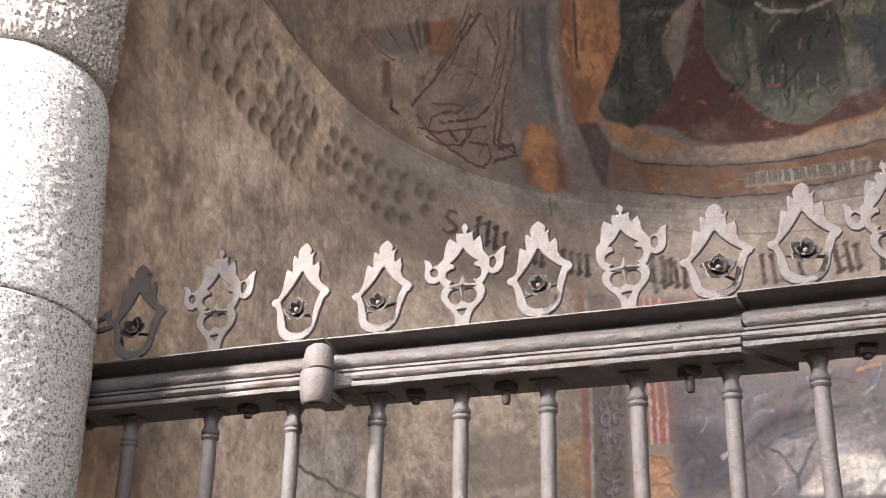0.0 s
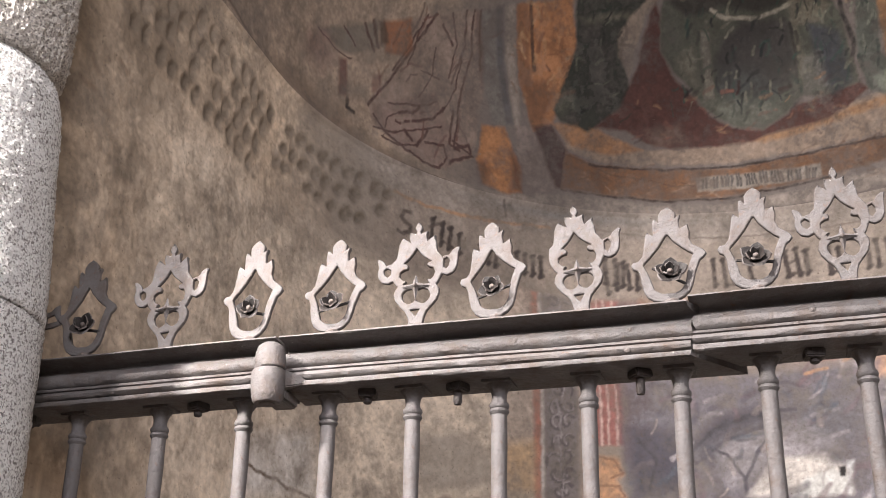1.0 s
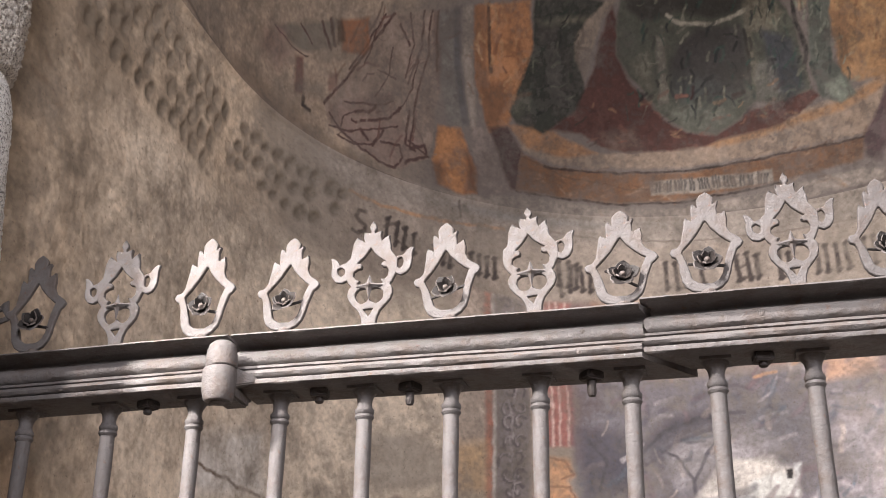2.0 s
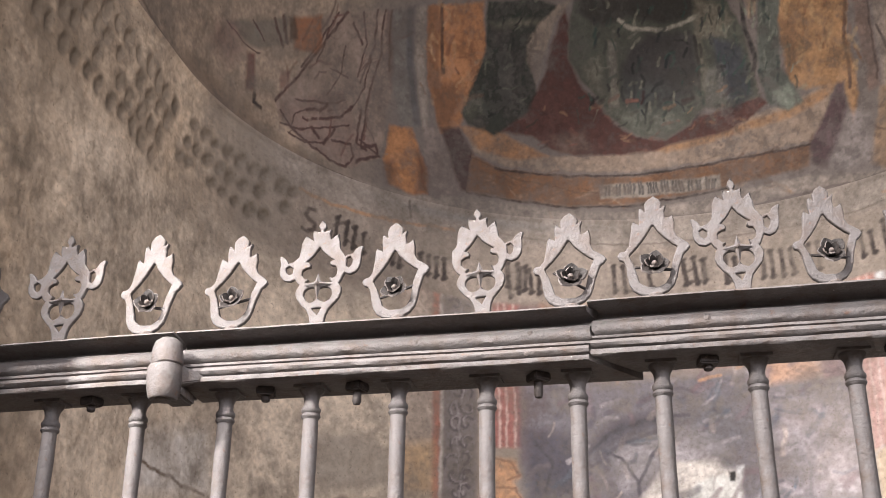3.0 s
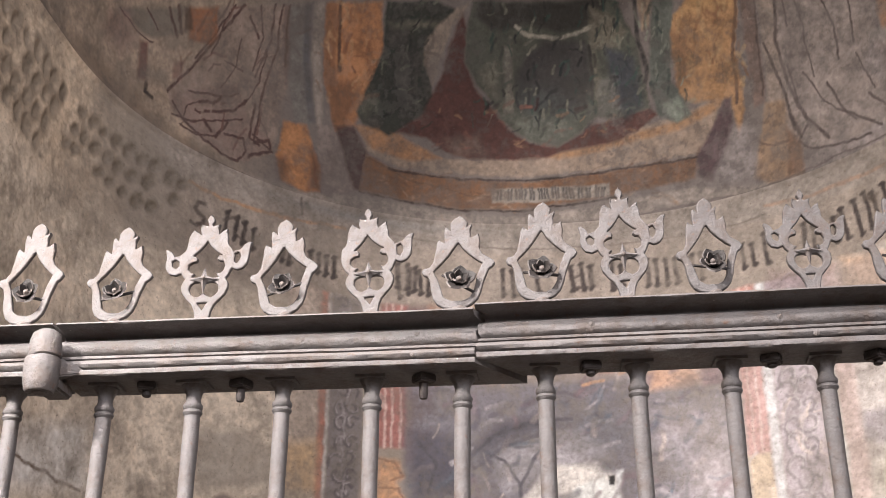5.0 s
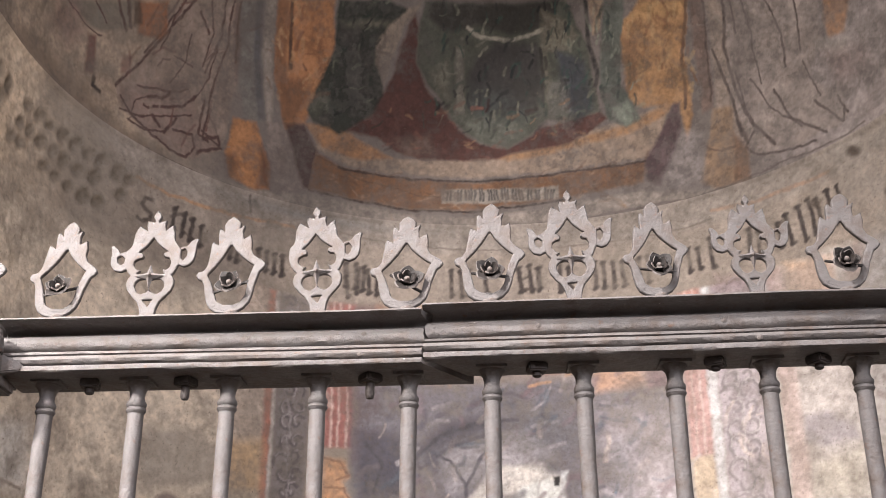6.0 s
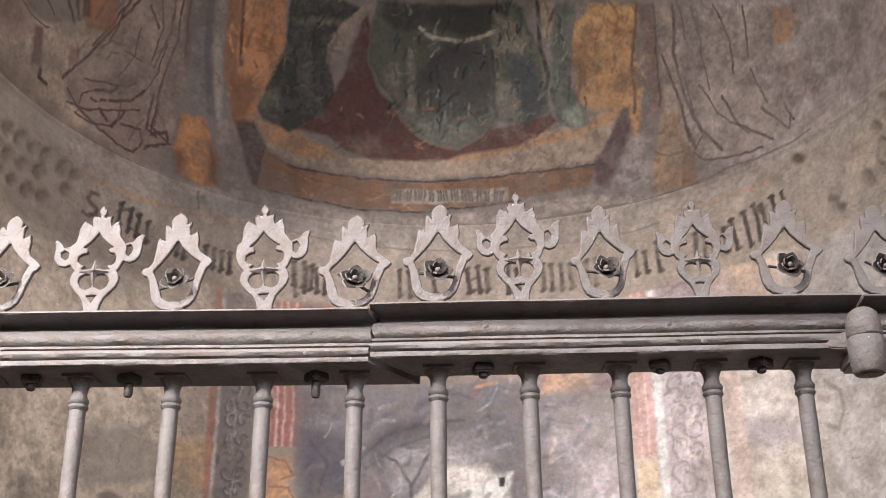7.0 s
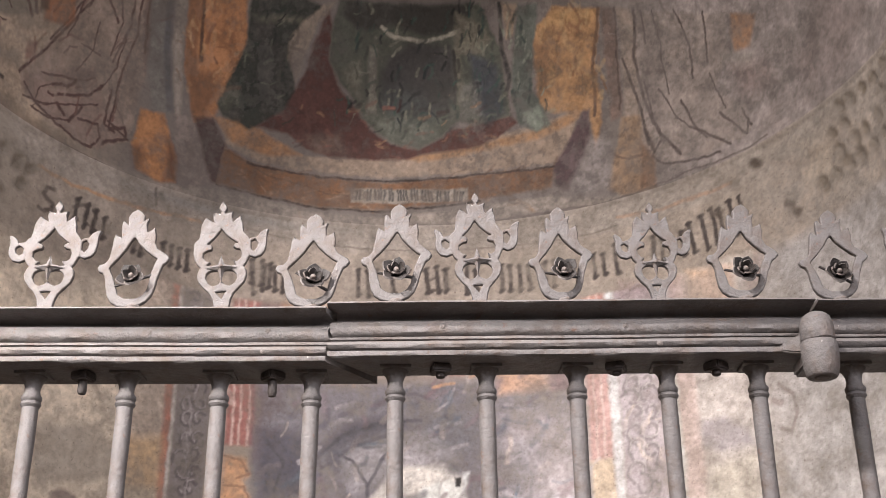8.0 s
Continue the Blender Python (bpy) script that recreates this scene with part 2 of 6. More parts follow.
DOME_DIM, WALL_DIM = 0.45, 0.61                        # dimmer light put into the vault's paint; walls darkened evenly to suit the lamps


def dome_dents(s, w):
    return (0.004 * waves(s, w, 7, 21) + 0.0010 * waves(s, w, 60, 22)) * np.clip(w / 0.03, 0, 1)


def wall_dents(s, w):
    d = 0.006 * waves(s, w, 6, 31) + 0.002 * waves(s, w, 50, 32, 5)
    # a thin ledge where the vault's plaster ends
    d = d * np.clip(-w / 0.03, 0, 1) + 0.005 * np.clip((-w - 0.006) / 0.012, 0, 1)
    for a, b, pits in PITS:
        k = np.nonzero((s > a - 0.1) & (s < b + 0.1) & (w > -0.46) & (w < 0.0))[0]
        ss, ww = s[k], w[k]
        deep = np.zeros(len(k))
        for ps, pw, size, turn in pits:
            c, q = math.cos(turn), math.sin(turn)
            u, v = (ss - ps) * c + (ww - pw) * q, -(ss - ps) * q + (ww - pw) * c
            r = 0.5 * np.sqrt((u / (0.40 * size)) ** 2 + (v / (0.62 * size)) ** 2) + 0.42 * (np.abs(u) / (0.40 * size) + np.abs(v) / (0.62 * size))
            deep = np.maximum(deep, np.clip(1.35 - 1.25 * r, 0, 1) * size * 0.13)
        d[k] += deep
    return d


def hacked_band(a, b, top, rows, drop, slant, size, turn, seed):
    """Keying holes hacked into the plaster, in staggered rows that sink along the wall."""
    rng = random.Random(seed)
    pits = []
    for j in range(rows):
        for i in range(int((b - a) / 0.064) + 1):
            if rng.random() < 0.07:
                continue
            s = a + 0.064 * i - 0.040 * j + rng.uniform(-0.007, 0.007)
            w = top - slant * (s - a) - drop * j + rng.uniform(-0.008, 0.008)
            pits.append((s, w, size * rng.uniform(0.82, 1.15), turn + rng.uniform(-0.2, 0.2)))
    return (a - 0.15, b, pits)


PITS = [hacked_band(-2.80, -2.14, -0.105, 4, 0.077, 0.075, 0.057, -0.35, 3), hacked_band(-2.03, -1.50, -0.142, 3, 0.070, 0.0, 0.052, -0.85, 4),
        hacked_band(1.74, 2.5, -0.06, 4, 0.068, -0.03, 0.050, 0.6, 5)]


def paint_dome(s, w):
    p = Paint(s, w, (0.31, 0.262, 0.235), 0.28)
    dome_fresco(p)
    return p.flaked() * DOME_DIM


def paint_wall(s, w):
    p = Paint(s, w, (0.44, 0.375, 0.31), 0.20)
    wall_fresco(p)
    for _, _, pits in PITS:                      # holes painted darker: dirt, with the shade inside them put into the colour
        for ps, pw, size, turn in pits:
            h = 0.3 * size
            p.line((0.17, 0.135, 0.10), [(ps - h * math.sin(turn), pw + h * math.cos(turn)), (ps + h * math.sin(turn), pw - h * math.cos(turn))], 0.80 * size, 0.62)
    return p.flaked() * WALL_DIM


def scrolls(p, a, b, top, low, dark, pale):
    """Leafy scrolls painted up a pilaster."""
    rng = random.Random(int(100 * b) + 9)
    w, mid, half = top, (a + b) / 2, (b - a) / 2
    while w > low:
        for side in (-1, 1):
            r = half * rng.uniform(0.45, 0.75)
            cs, cw, turn = mid + side * half * rng.uniform(0.25, 0.45), w - rng.uniform(0.0, 0.03), rng.uniform(0, 6)
            arc = [(cs + r * (1 - 0.1 * i) * math.cos(turn + side * 0.7 * i), cw + r * (1 - 0.1 * i) * math.sin(turn + side * 0.7 * i)) for i in range(8)]
            p.line(dark, arc, 0.011, 0.6)
            p.line(pale, [(x + 0.006, y + 0.006) for x, y in arc[1:6]], 0.006, 0.5)
        p.line(pale, [(mid + rng.uniform(-0.3, 0.3) * half, w), (mid, w - 0.07)], 0.008, 0.5)
        w -= 0.062


def scuffs(p, a, b, lo, hi, count, colours, seed, reach=0.05, width=0.009, cover=0.45, lean=1.2):
    """Short worn brush strokes and scratches over a stretch of paint."""
    rng = random.Random(seed)
    for _ in range(count):
        s, w = rng.uniform(a, b), rng.uniform(lo, hi)
        turn, size = lean + rng.gauss(0, 0.5), reach * rng.uniform(0.4, 1.3)
        bend = rng.uniform(-0.4, 0.4)
        pts = [(s, w), (s + size * 0.5 * math.cos(turn), w + size * 0.5 * math.sin(turn)), (s + size * math.cos(turn + bend), w + size * math.sin(turn + bend))]
        p.line(rng.choice(colours), pts, width * rng.uniform(0.6, 1.6), cover * rng.uniform(0.5, 1.2), 0.9)


def dome_fresco(p):
    """The faded painting of the half dome: a throne under a dark mantle between two draped forms."""
    # ground of the vault: greyer to one side, rosy on the other
    p.wash((0.62, 0.485, 0.365), np.clip((-p.s - 1.1) / 0.5, 0, 1), 0.8)
    p.wash((0.54, 0.465, 0.44), np.clip((p.s - 0.8) / 0.4, 0, 1), 0.8)
    # painted border at the foot of the vault
    p.poly((0.50, 0.425, 0.365), [(-1.363, -0.007), (-1.168, 0.012), (-1.003, 0.015), (-0.787, 0.05), (-0.617, 0.054), (-0.395, 0.033), (-0.219, 0.025), (-0.001, 0.044), (0.24, 0.068), (0.504, 0.075), (0.742, 0.02), (0.939, -0.015), (1.101, -0.003), (1.121, -0.029), (0.937, -0.037), (0.716, -0.012), (0.499, 0.018), (0.215, 0.009), (-0.045, 0.003), (-0.263, -0.01), (-0.526, -0.019), (-0.749, -0.023), (-1, -0.03), (-1.165, -0.028), (-1.336, -0.026)], 0.8, 0.008, 0.35)
    # robed figure beside the throne, only its folds
    p.poly((0.45, 0.345, 0.285), [(-1.533, 0.538), (-1.222, 0.686), (-1.155, 0.49), (-1.137, 0.386), (-1.154, 0.179), (-1.157, 0.121), (-1.269, 0.045), (-1.42, 0.047), (-1.618, 0.101), (-1.645, 0.15), (-1.567, 0.3), (-1.511, 0.439)], 0.8, 0.008, 0.35)
    p.poly((0.36, 0.262, 0.222), [(-1.62, 0.164), (-1.353, 0.318), (-1.289, 0.225), (-1.177, 0.17), (-1.157, 0.121), (-1.269, 0.045), (-1.42, 0.047), (-1.61, 0.094)], 0.7, 0.008, 0.35)
    p.poly((0.257, 0.229, 0.192), [(-1.965, 0.271), (-1.686, 0.451), (-1.648, 0.364), (-1.745, 0.296), (-1.826, 0.267)], 0.7, 0.008, 0.35)
    p.line((0.13, 0.072, 0.062), [(-1.427, 0.593), (-1.484, 0.442), (-1.56, 0.282), (-1.645, 0.15)], 0.0114, 0.8)
    p.line((0.13, 0.072, 0.062), [(-1.462, 0.575), (-1.507, 0.43), (-1.559, 0.315)], 0.00855, 0.8)
    p.line((0.13, 0.072, 0.062), [(-1.479, 0.54), (-1.479, 0.433), (-1.495, 0.37)], 0.00665, 0.8)
    p.line((0.13, 0.072, 0.062), [(-1.384, 0.569), (-1.315, 0.512)], 0.0095, 0.8)
    p.line((0.13, 0.072, 0.062), [(-1.355, 0.627), (-1.296, 0.521), (-1.295, 0.388)], 0.0076, 0.8)
    p.line((0.13, 0.072, 0.062), [(-1.295, 0.655), (-1.255, 0.538), (-1.277, 0.374)], 0.0095, 0.8)
    p.line((0.13, 0.072, 0.062), [(-1.257, 0.671), (-1.217, 0.51), (-1.231, 0.304), (-1.235, 0.148)], 0.0095, 0.8)
    p.line((0.13, 0.072, 0.062), [(-1.222, 0.686), (-1.191, 0.565), (-1.161, 0.466)], 0.0114, 0.8)
    p.line((0.13, 0.072, 0.062), [(-1.3, 0.271), (-1.345, 0.212), (-1.487, 0.146), (-1.506, 0.149)], 0.010, 0.8)
    p.line((0.13, 0.072, 0.062), [(-1.359, 0.162), (-1.401, 0.088)], 0.0114, 0.8)
    p.line((0.13, 0.072, 0.062), [(-1.365, 0.115), (-1.282, 0.129), (-1.263, 0.088), (-1.294, 0.046)], 0.0095, 0.8)
    p.line((0.13, 0.072, 0.062), [(-1.232, 0.131), (-1.177, 0.17), (-1.158, 0.128), (-1.248, 0.071)], 0.01235, 0.8)
    p.line((0.13, 0.072, 0.062), [(-1.611, 0.13), (-1.56, 0.088), (-1.448, 0.056), (-1.368, 0.037), (-1.293, 0.04)], 0.0095, 0.8)
    p.line((0.13, 0.072, 0.062), [(-1.613, 0.082), (-1.509, 0.103), (-1.296, 0.2)], 0.00665, 0.8)
    p.line((0.13, 0.072, 0.062), [(-1.548, 0.202), (-1.409, 0.238), (-1.341, 0.28)], 0.0076, 0.8)
    p.line((0.13, 0.072, 0.062), [(-1.496, 0.185), (-1.439, 0.201), (-1.407, 0.232)], 0.0114, 0.8)
    p.line((0.13, 0.072, 0.062), [(-1.569, 0.066), (-1.487, 0.059), (-1.403, 0.094)], 0.00665, 0.8)
    p.line((0.13, 0.072, 0.062), [(-1.256, 0.272), (-1.255, 0.144), (-1.212, 0.13)], 0.0095, 0.8)
    p.line((0.13, 0.072, 0.062), [(-1.385, 0.48), (-1.372, 0.376), (-1.417, 0.267)], 0.0057, 0.8)
    p.line((0.13, 0.072, 0.062), [(-1.257, 0.471), (-1.255, 0.361), (-1.308, 0.25)], 0.00665, 0.8)
    p.line((0.13, 0.072, 0.062), [(-1.426, 0.372), (-1.342, 0.367)], 0.0057, 0.8)
    p.line((0.13, 0.072, 0.062), [(-1.461, 0.126), (-1.425, 0.105)], 0.0133, 0.8)
    p.line((0.13, 0.072, 0.062), [(-1.745, 0.415), (-1.663, 0.344)], 0.0114, 0.8)
    p.line((0.13, 0.072, 0.062), [(-1.707, 0.438), (-1.65, 0.367)], 0.0152, 0.8)
    p.line((0.13, 0.072, 0.062), [(-1.841, 0.354), (-1.757, 0.321)], 0.00665, 0.8)
    p.line((0.13, 0.072, 0.062), [(-1.965, 0.271), (-1.855, 0.259), (-1.764, 0.27)], 0.0057, 0.8)
    p.poly((0.433, 0.199, 0.108), [(-1.662, 0.465), (-1.533, 0.538), (-1.489, 0.428), (-1.507, 0.397), (-1.609, 0.364)], 0.85, 0.008, 0.35)
    p.poly((0.119, 0.078, 0.056), [(-1.684, 0.452), (-1.653, 0.47), (-1.609, 0.408), (-1.642, 0.376)], 0.8, 0.008, 0.35)
    p.poly((0.234, 0.119, 0.103), [(-1.831, 0.243), (-1.785, 0.261), (-1.752, 0.128), (-1.795, 0.111)], 0.75, 0.008, 0.35)
    p.poly((0.284, 0.159, 0.135), [(-1.654, 0.263), (-1.603, 0.281), (-1.591, 0.222), (-1.633, 0.204)], 0.6, 0.008, 0.35)
    p.poly((0.303, 0.181, 0.165), [(-2.017, 0.235), (-1.927, 0.297), (-1.84, 0.227), (-1.902, 0.145), (-2.011, 0.157)], 0.5, 0.03, 0.35)
    p.line((0.048, 0.033, 0.029), [(-1.749, 0.118), (-1.751, 0.095), (-1.715, 0.091)], 0.016, 0.8)
    p.poly((0.235, 0.166, 0.123), [(-2.29, -0.017), (-2.082, 0.068), (-1.815, 0.075), (-1.629, 0.021), (-1.416, 0.016), (-1.436, -0.026), (-1.621, -0.028), (-1.854, -0.02), (-2.055, -0.013)], 0.55, 0.03, 0.35)
    # grey pilaster and white fillets beside the throne
    p.poly((0.301, 0.277, 0.249), [(-1.222, 0.686), (-1.144, 0.717), (-1.007, 0.286), (-1.087, 0.279)], 0.85, 0.008, 0.35)
    p.poly((0.144, 0.139, 0.144), [(-1.154, 0.713), (-1.124, 0.724), (-0.996, 0.296), (-1.026, 0.286)], 0.7, 0.008, 0.35)
    p.poly((0.451, 0.384, 0.325), [(-1.114, 0.728), (-1.079, 0.741), (-0.992, 0.458), (-0.968, 0.298), (-0.986, 0.292)], 0.8, 0.008, 0.35)
    p.poly((0.188, 0.114, 0.094), [(-1.252, 0.673), (-1.222, 0.686), (-1.142, 0.473), (-1.137, 0.386)], 0.5, 0.008, 0.35)
    p.poly((0.358, 0.288, 0.256), [(-0.991, 0.291), (-0.91, 0.315), (-0.858, 0.205), (-0.799, 0.07), (-0.888, 0.025), (-0.93, 0.036), (-0.942, 0.113)], 0.7, 0.008, 0.35)
    # throne: ochre flanks, red wedges, plinth and steps
    p.poly((0.557, 0.265, 0.125), [(-1.069, 0.744), (-0.812, 0.821), (-0.758, 0.635), (-0.764, 0.499), (-0.8, 0.397), (-0.828, 0.331), (-0.906, 0.294), (-0.973, 0.442)], 0.9, 0.008, 0.35)
    p.poly((0.279, 0.139, 0.076), [(-1.069, 0.744), (-1.018, 0.761), (-0.931, 0.477), (-0.897, 0.341), (-0.921, 0.312), (-0.973, 0.442)], 0.6, 0.008, 0.35)
    p.line((0.122, 0.066, 0.041), [(-1.003, 0.766), (-0.927, 0.523)], 0.016, 0.7)
    p.poly((0.232, 0.118, 0.066), [(-0.943, 0.474), (-0.859, 0.498), (-0.83, 0.416), (-0.864, 0.328), (-0.91, 0.315)], 0.6, 0.02, 0.35)
    p.poly((0.618, 0.297, 0.135), [(-1.129, 0.266), (-1.032, 0.277), (-0.994, 0.211), (-0.946, 0.112), (-0.948, 0.031), (-1.003, 0.015), (-1.111, 0.032), (-1.133, 0.123)], 0.9, 0.008, 0.35)
    p.poly((0.127, 0.06, 0.045), [(-0.995, 0.199), (-0.942, 0.113), (-0.944, 0.035), (-0.993, 0.029), (-0.985, 0.123)], 0.75, 0.015, 0.35)
    p.poly((0.142, 0.081, 0.062), [(-1.136, 0.107), (-1.091, 0.134), (-1.088, 0.044), (-1.118, 0.034)], 0.6, 0.015, 0.35)
    p.poly((0.104, 0.051, 0.046), [(-0.91, 0.315), (-0.827, 0.327), (-0.766, 0.239), (-0.786, 0.074), (-0.809, 0.08), (-0.858, 0.205)], 0.9, 0.008, 0.35)
    p.poly((0.31, 0.16, 0.085), [(-0.767, 0.228), (-0.786, 0.074), (-0.618, 0.073), (-0.395, 0.057), (-0.219, 0.057), (0, 0.078), (0.22, 0.099), (0.525, 0.108), (0.542, 0.187), (0.338, 0.2), (0.115, 0.198), (-0.108, 0.177), (-0.331, 0.18), (-0.556, 0.188), (-0.671, 0.191)], 0.88, 0.008, 0.35)
    p.poly((0.466, 0.352, 0.269), [(-0.808, 0.327), (-0.686, 0.337), (-0.469, 0.258), (-0.22, 0.268), (0.007, 0.302), (0.237, 0.34), (0.47, 0.363), (0.694, 0.405), (0.566, 0.2), (0.339, 0.213), (0.004, 0.209), (-0.219, 0.196), (-0.444, 0.199), (-0.672, 0.207), (-0.768, 0.241)], 0.85, 0.008, 0.35)
    p.poly((0.534, 0.28, 0.139), [(-0.828, 0.331), (-0.687, 0.35), (-0.458, 0.26), (-0.582, 0.23), (-0.746, 0.251)], 0.8, 0.008, 0.35)
    p.poly((0.51, 0.286, 0.145), [(0.121, 0.313), (0.259, 0.326), (0.491, 0.35), (0.702, 0.409), (0.667, 0.356), (0.486, 0.31), (0.233, 0.295), (0.006, 0.267), (-0.039, 0.285)], 0.7, 0.008, 0.35)
    p.poly((0.145, 0.091, 0.094), [(0.715, 0.414), (0.702, 0.278), (0.588, 0.079), (0.534, 0.111), (0.539, 0.195), (0.62, 0.29)], 0.88, 0.008, 0.35)
    p.poly((0.539, 0.307, 0.151), [(0.544, 0.734), (0.648, 0.808), (0.857, 0.743), (0.774, 0.548), (0.758, 0.329), (0.711, 0.226), (0.718, 0.386), (0.57, 0.404), (0.51, 0.441), (0.516, 0.618)], 0.9, 0.008, 0.35)
    p.poly((0.634, 0.376, 0.171), [(0.557, 0.742), (0.655, 0.788), (0.83, 0.744), (0.814, 0.705), (0.624, 0.735)], 0.6, 0.008, 0.35)
    p.poly((0.235, 0.129, 0.076), [(0.536, 0.703), (0.604, 0.664), (0.564, 0.496), (0.505, 0.464)], 0.5, 0.02, 0.35)
    p.line((0.13, 0.075, 0.057), [(0.85, 0.746), (0.759, 0.531), (0.736, 0.359)], 0.014, 0.55)
    p.poly((0.263, 0.184, 0.152), [(0.865, 0.741), (0.917, 0.722), (0.842, 0.324), (0.798, 0.317), (0.815, 0.535)], 0.75, 0.008, 0.35)
    p.poly((0.471, 0.375, 0.31), [(0.929, 0.717), (0.997, 0.691), (0.929, 0.311), (0.849, 0.311)], 0.8, 0.008, 0.35)
    p.line((0.121, 0.083, 0.073), [(0.922, 0.72), (0.872, 0.537), (0.838, 0.348)], 0.01, 0.6)
    p.poly((0.456, 0.31, 0.206), [(0.841, 0.32), (0.932, 0.301), (0.951, 0.173), (0.934, -0.002), (0.799, 0.009), (0.746, 0.055), (0.787, 0.185), (0.816, 0.243)], 0.85, 0.008, 0.35)
    p.poly((0.313, 0.174, 0.112), [(0.901, 0.203), (0.951, 0.173), (0.936, 0.009), (0.875, 0.014)], 0.6, 0.008, 0.35)
    p.line((0.174, 0.113, 0.089), [(0.786, 0.18), (0.838, 0.15), (0.895, 0.148)], 0.01, 0.6)
    p.poly((0.483, 0.423, 0.404), [(0.7, 0.268), (0.768, 0.236), (0.754, 0.034), (0.589, 0.044), (0.581, 0.076)], 0.6, 0.02, 0.35)
    # the great dark mantle over the throne, and its red lining
    p.poly((0.052, 0.055, 0.042), [(-0.791, 0.826), (-0.571, 0.87), (-0.453, 0.842), (-0.544, 0.742), (-0.552, 0.608), (-0.506, 0.481), (-0.569, 0.399), (-0.683, 0.319), (-0.792, 0.345), (-0.822, 0.384), (-0.803, 0.468), (-0.763, 0.633)], 0.95, 0.008, 0.35)
    p.poly((0.205, 0.199, 0.15), [(-0.819, 0.396), (-0.783, 0.495), (-0.748, 0.436), (-0.784, 0.356)], 0.5, 0.02, 0.35)
    p.poly((0.256, 0.228, 0.169), [(-0.766, 0.748), (-0.612, 0.786), (-0.505, 0.792), (-0.528, 0.771), (-0.734, 0.729)], 0.45, 0.012, 0.35)
    p.poly((0.044, 0.041, 0.034), [(-0.728, 0.708), (-0.596, 0.712), (-0.579, 0.537), (-0.603, 0.443), (-0.689, 0.449)], 0.5, 0.03, 0.35)
    p.poly((0.135, 0.058, 0.046), [(-0.418, 0.846), (-0.39, 0.783), (-0.393, 0.651), (-0.321, 0.524), (-0.247, 0.461), (-0.194, 0.395), (-0.106, 0.339), (0.008, 0.318), (0.149, 0.395), (0.243, 0.408), (0.385, 0.421), (0.418, 0.392), (0.329, 0.339), (0.235, 0.315), (0.075, 0.307), (-0.039, 0.278), (-0.22, 0.265), (-0.356, 0.268), (-0.448, 0.293), (-0.526, 0.338), (-0.657, 0.338), (-0.553, 0.429), (-0.492, 0.572), (-0.46, 0.71)], 0.95, 0.008, 0.35)
    p.poly((0.245, 0.174, 0.139), [(-0.451, 0.341), (-0.314, 0.366), (-0.288, 0.287), (-0.413, 0.27)], 0.5, 0.02, 0.35)
    p.poly((0.38, 0.303, 0.24), [(-0.529, 0.777), (-0.449, 0.847), (-0.396, 0.881), (-0.415, 0.825), (-0.462, 0.776), (-0.492, 0.661), (-0.524, 0.546), (-0.571, 0.627), (-0.574, 0.704)], 0.85, 0.008, 0.35)
    p.poly((0.125, 0.128, 0.098), [(-0.378, 0.894), (0.308, 0.877), (0.378, 0.69), (0.377, 0.534), (0.385, 0.421), (0.243, 0.406), (0.175, 0.425), (0.102, 0.374), (0.008, 0.318), (-0.106, 0.348), (-0.21, 0.421), (-0.272, 0.5), (-0.331, 0.563), (-0.393, 0.647), (-0.393, 0.761)], 0.95, 0.008, 0.35)
    p.poly((0.063, 0.057, 0.046), [(-0.356, 0.896), (0.267, 0.883), (0.216, 0.779), (0.039, 0.767), (-0.104, 0.806), (-0.275, 0.775), (-0.353, 0.831)], 0.85, 0.015, 0.35)
    p.poly((0.080, 0.072, 0.066), [(-0.124, 0.687), (-0.027, 0.741), (0.152, 0.72), (0.167, 0.563), (0.136, 0.476), (0.024, 0.456), (-0.148, 0.486), (-0.166, 0.598)], 0.85, 0.02, 0.35)
    p.poly((0.091, 0.099, 0.091), [(-0.153, 0.576), (0.016, 0.54), (0.107, 0.456), (0.01, 0.371), (-0.105, 0.385), (-0.171, 0.486)], 0.45, 0.03, 0.35)
    p.poly((0.321, 0.297, 0.227), [(-0.327, 0.612), (-0.255, 0.661), (-0.235, 0.484), (-0.286, 0.537)], 0.5, 0.02, 0.35)
    p.poly((0.343, 0.309, 0.251), [(-0.217, 0.718), (-0.181, 0.709), (-0.18, 0.463), (-0.213, 0.451)], 0.65, 0.01, 0.35)
    p.poly((0.256, 0.263, 0.21), [(-0.223, 0.45), (0.012, 0.427), (0.079, 0.378), (-0.003, 0.33), (-0.106, 0.357)], 0.55, 0.02, 0.35)
    p.line((0.485, 0.445, 0.355), [(-0.163, 0.797), (-0.104, 0.762), (-0.039, 0.753), (0.038, 0.745), (0.13, 0.761), (0.197, 0.773)], 0.016, 0.6)
    p.poly((0.256, 0.228, 0.169), [(0.181, 0.853), (0.313, 0.789), (0.34, 0.736), (0.275, 0.684), (0.189, 0.681), (0.199, 0.537), (0.178, 0.467), (0.169, 0.63)], 0.65, 0.012, 0.35)
    p.poly((0.075, 0.079, 0.09), [(0.238, 0.689), (0.356, 0.632), (0.363, 0.436), (0.293, 0.399), (0.24, 0.476)], 0.8, 0.015, 0.35)
    p.poly((0.302, 0.287, 0.251), [(0.187, 0.561), (0.261, 0.574), (0.274, 0.438), (0.187, 0.43)], 0.5, 0.015, 0.35)
    p.line((0.04, 0.035, 0.031), [(0.404, 0.862), (0.382, 0.711), (0.398, 0.575), (0.378, 0.512)], 0.018, 0.7)
    p.line((0.05, 0.042, 0.037), [(0.163, 0.697), (0.169, 0.585), (0.16, 0.474)], 0.014, 0.55)
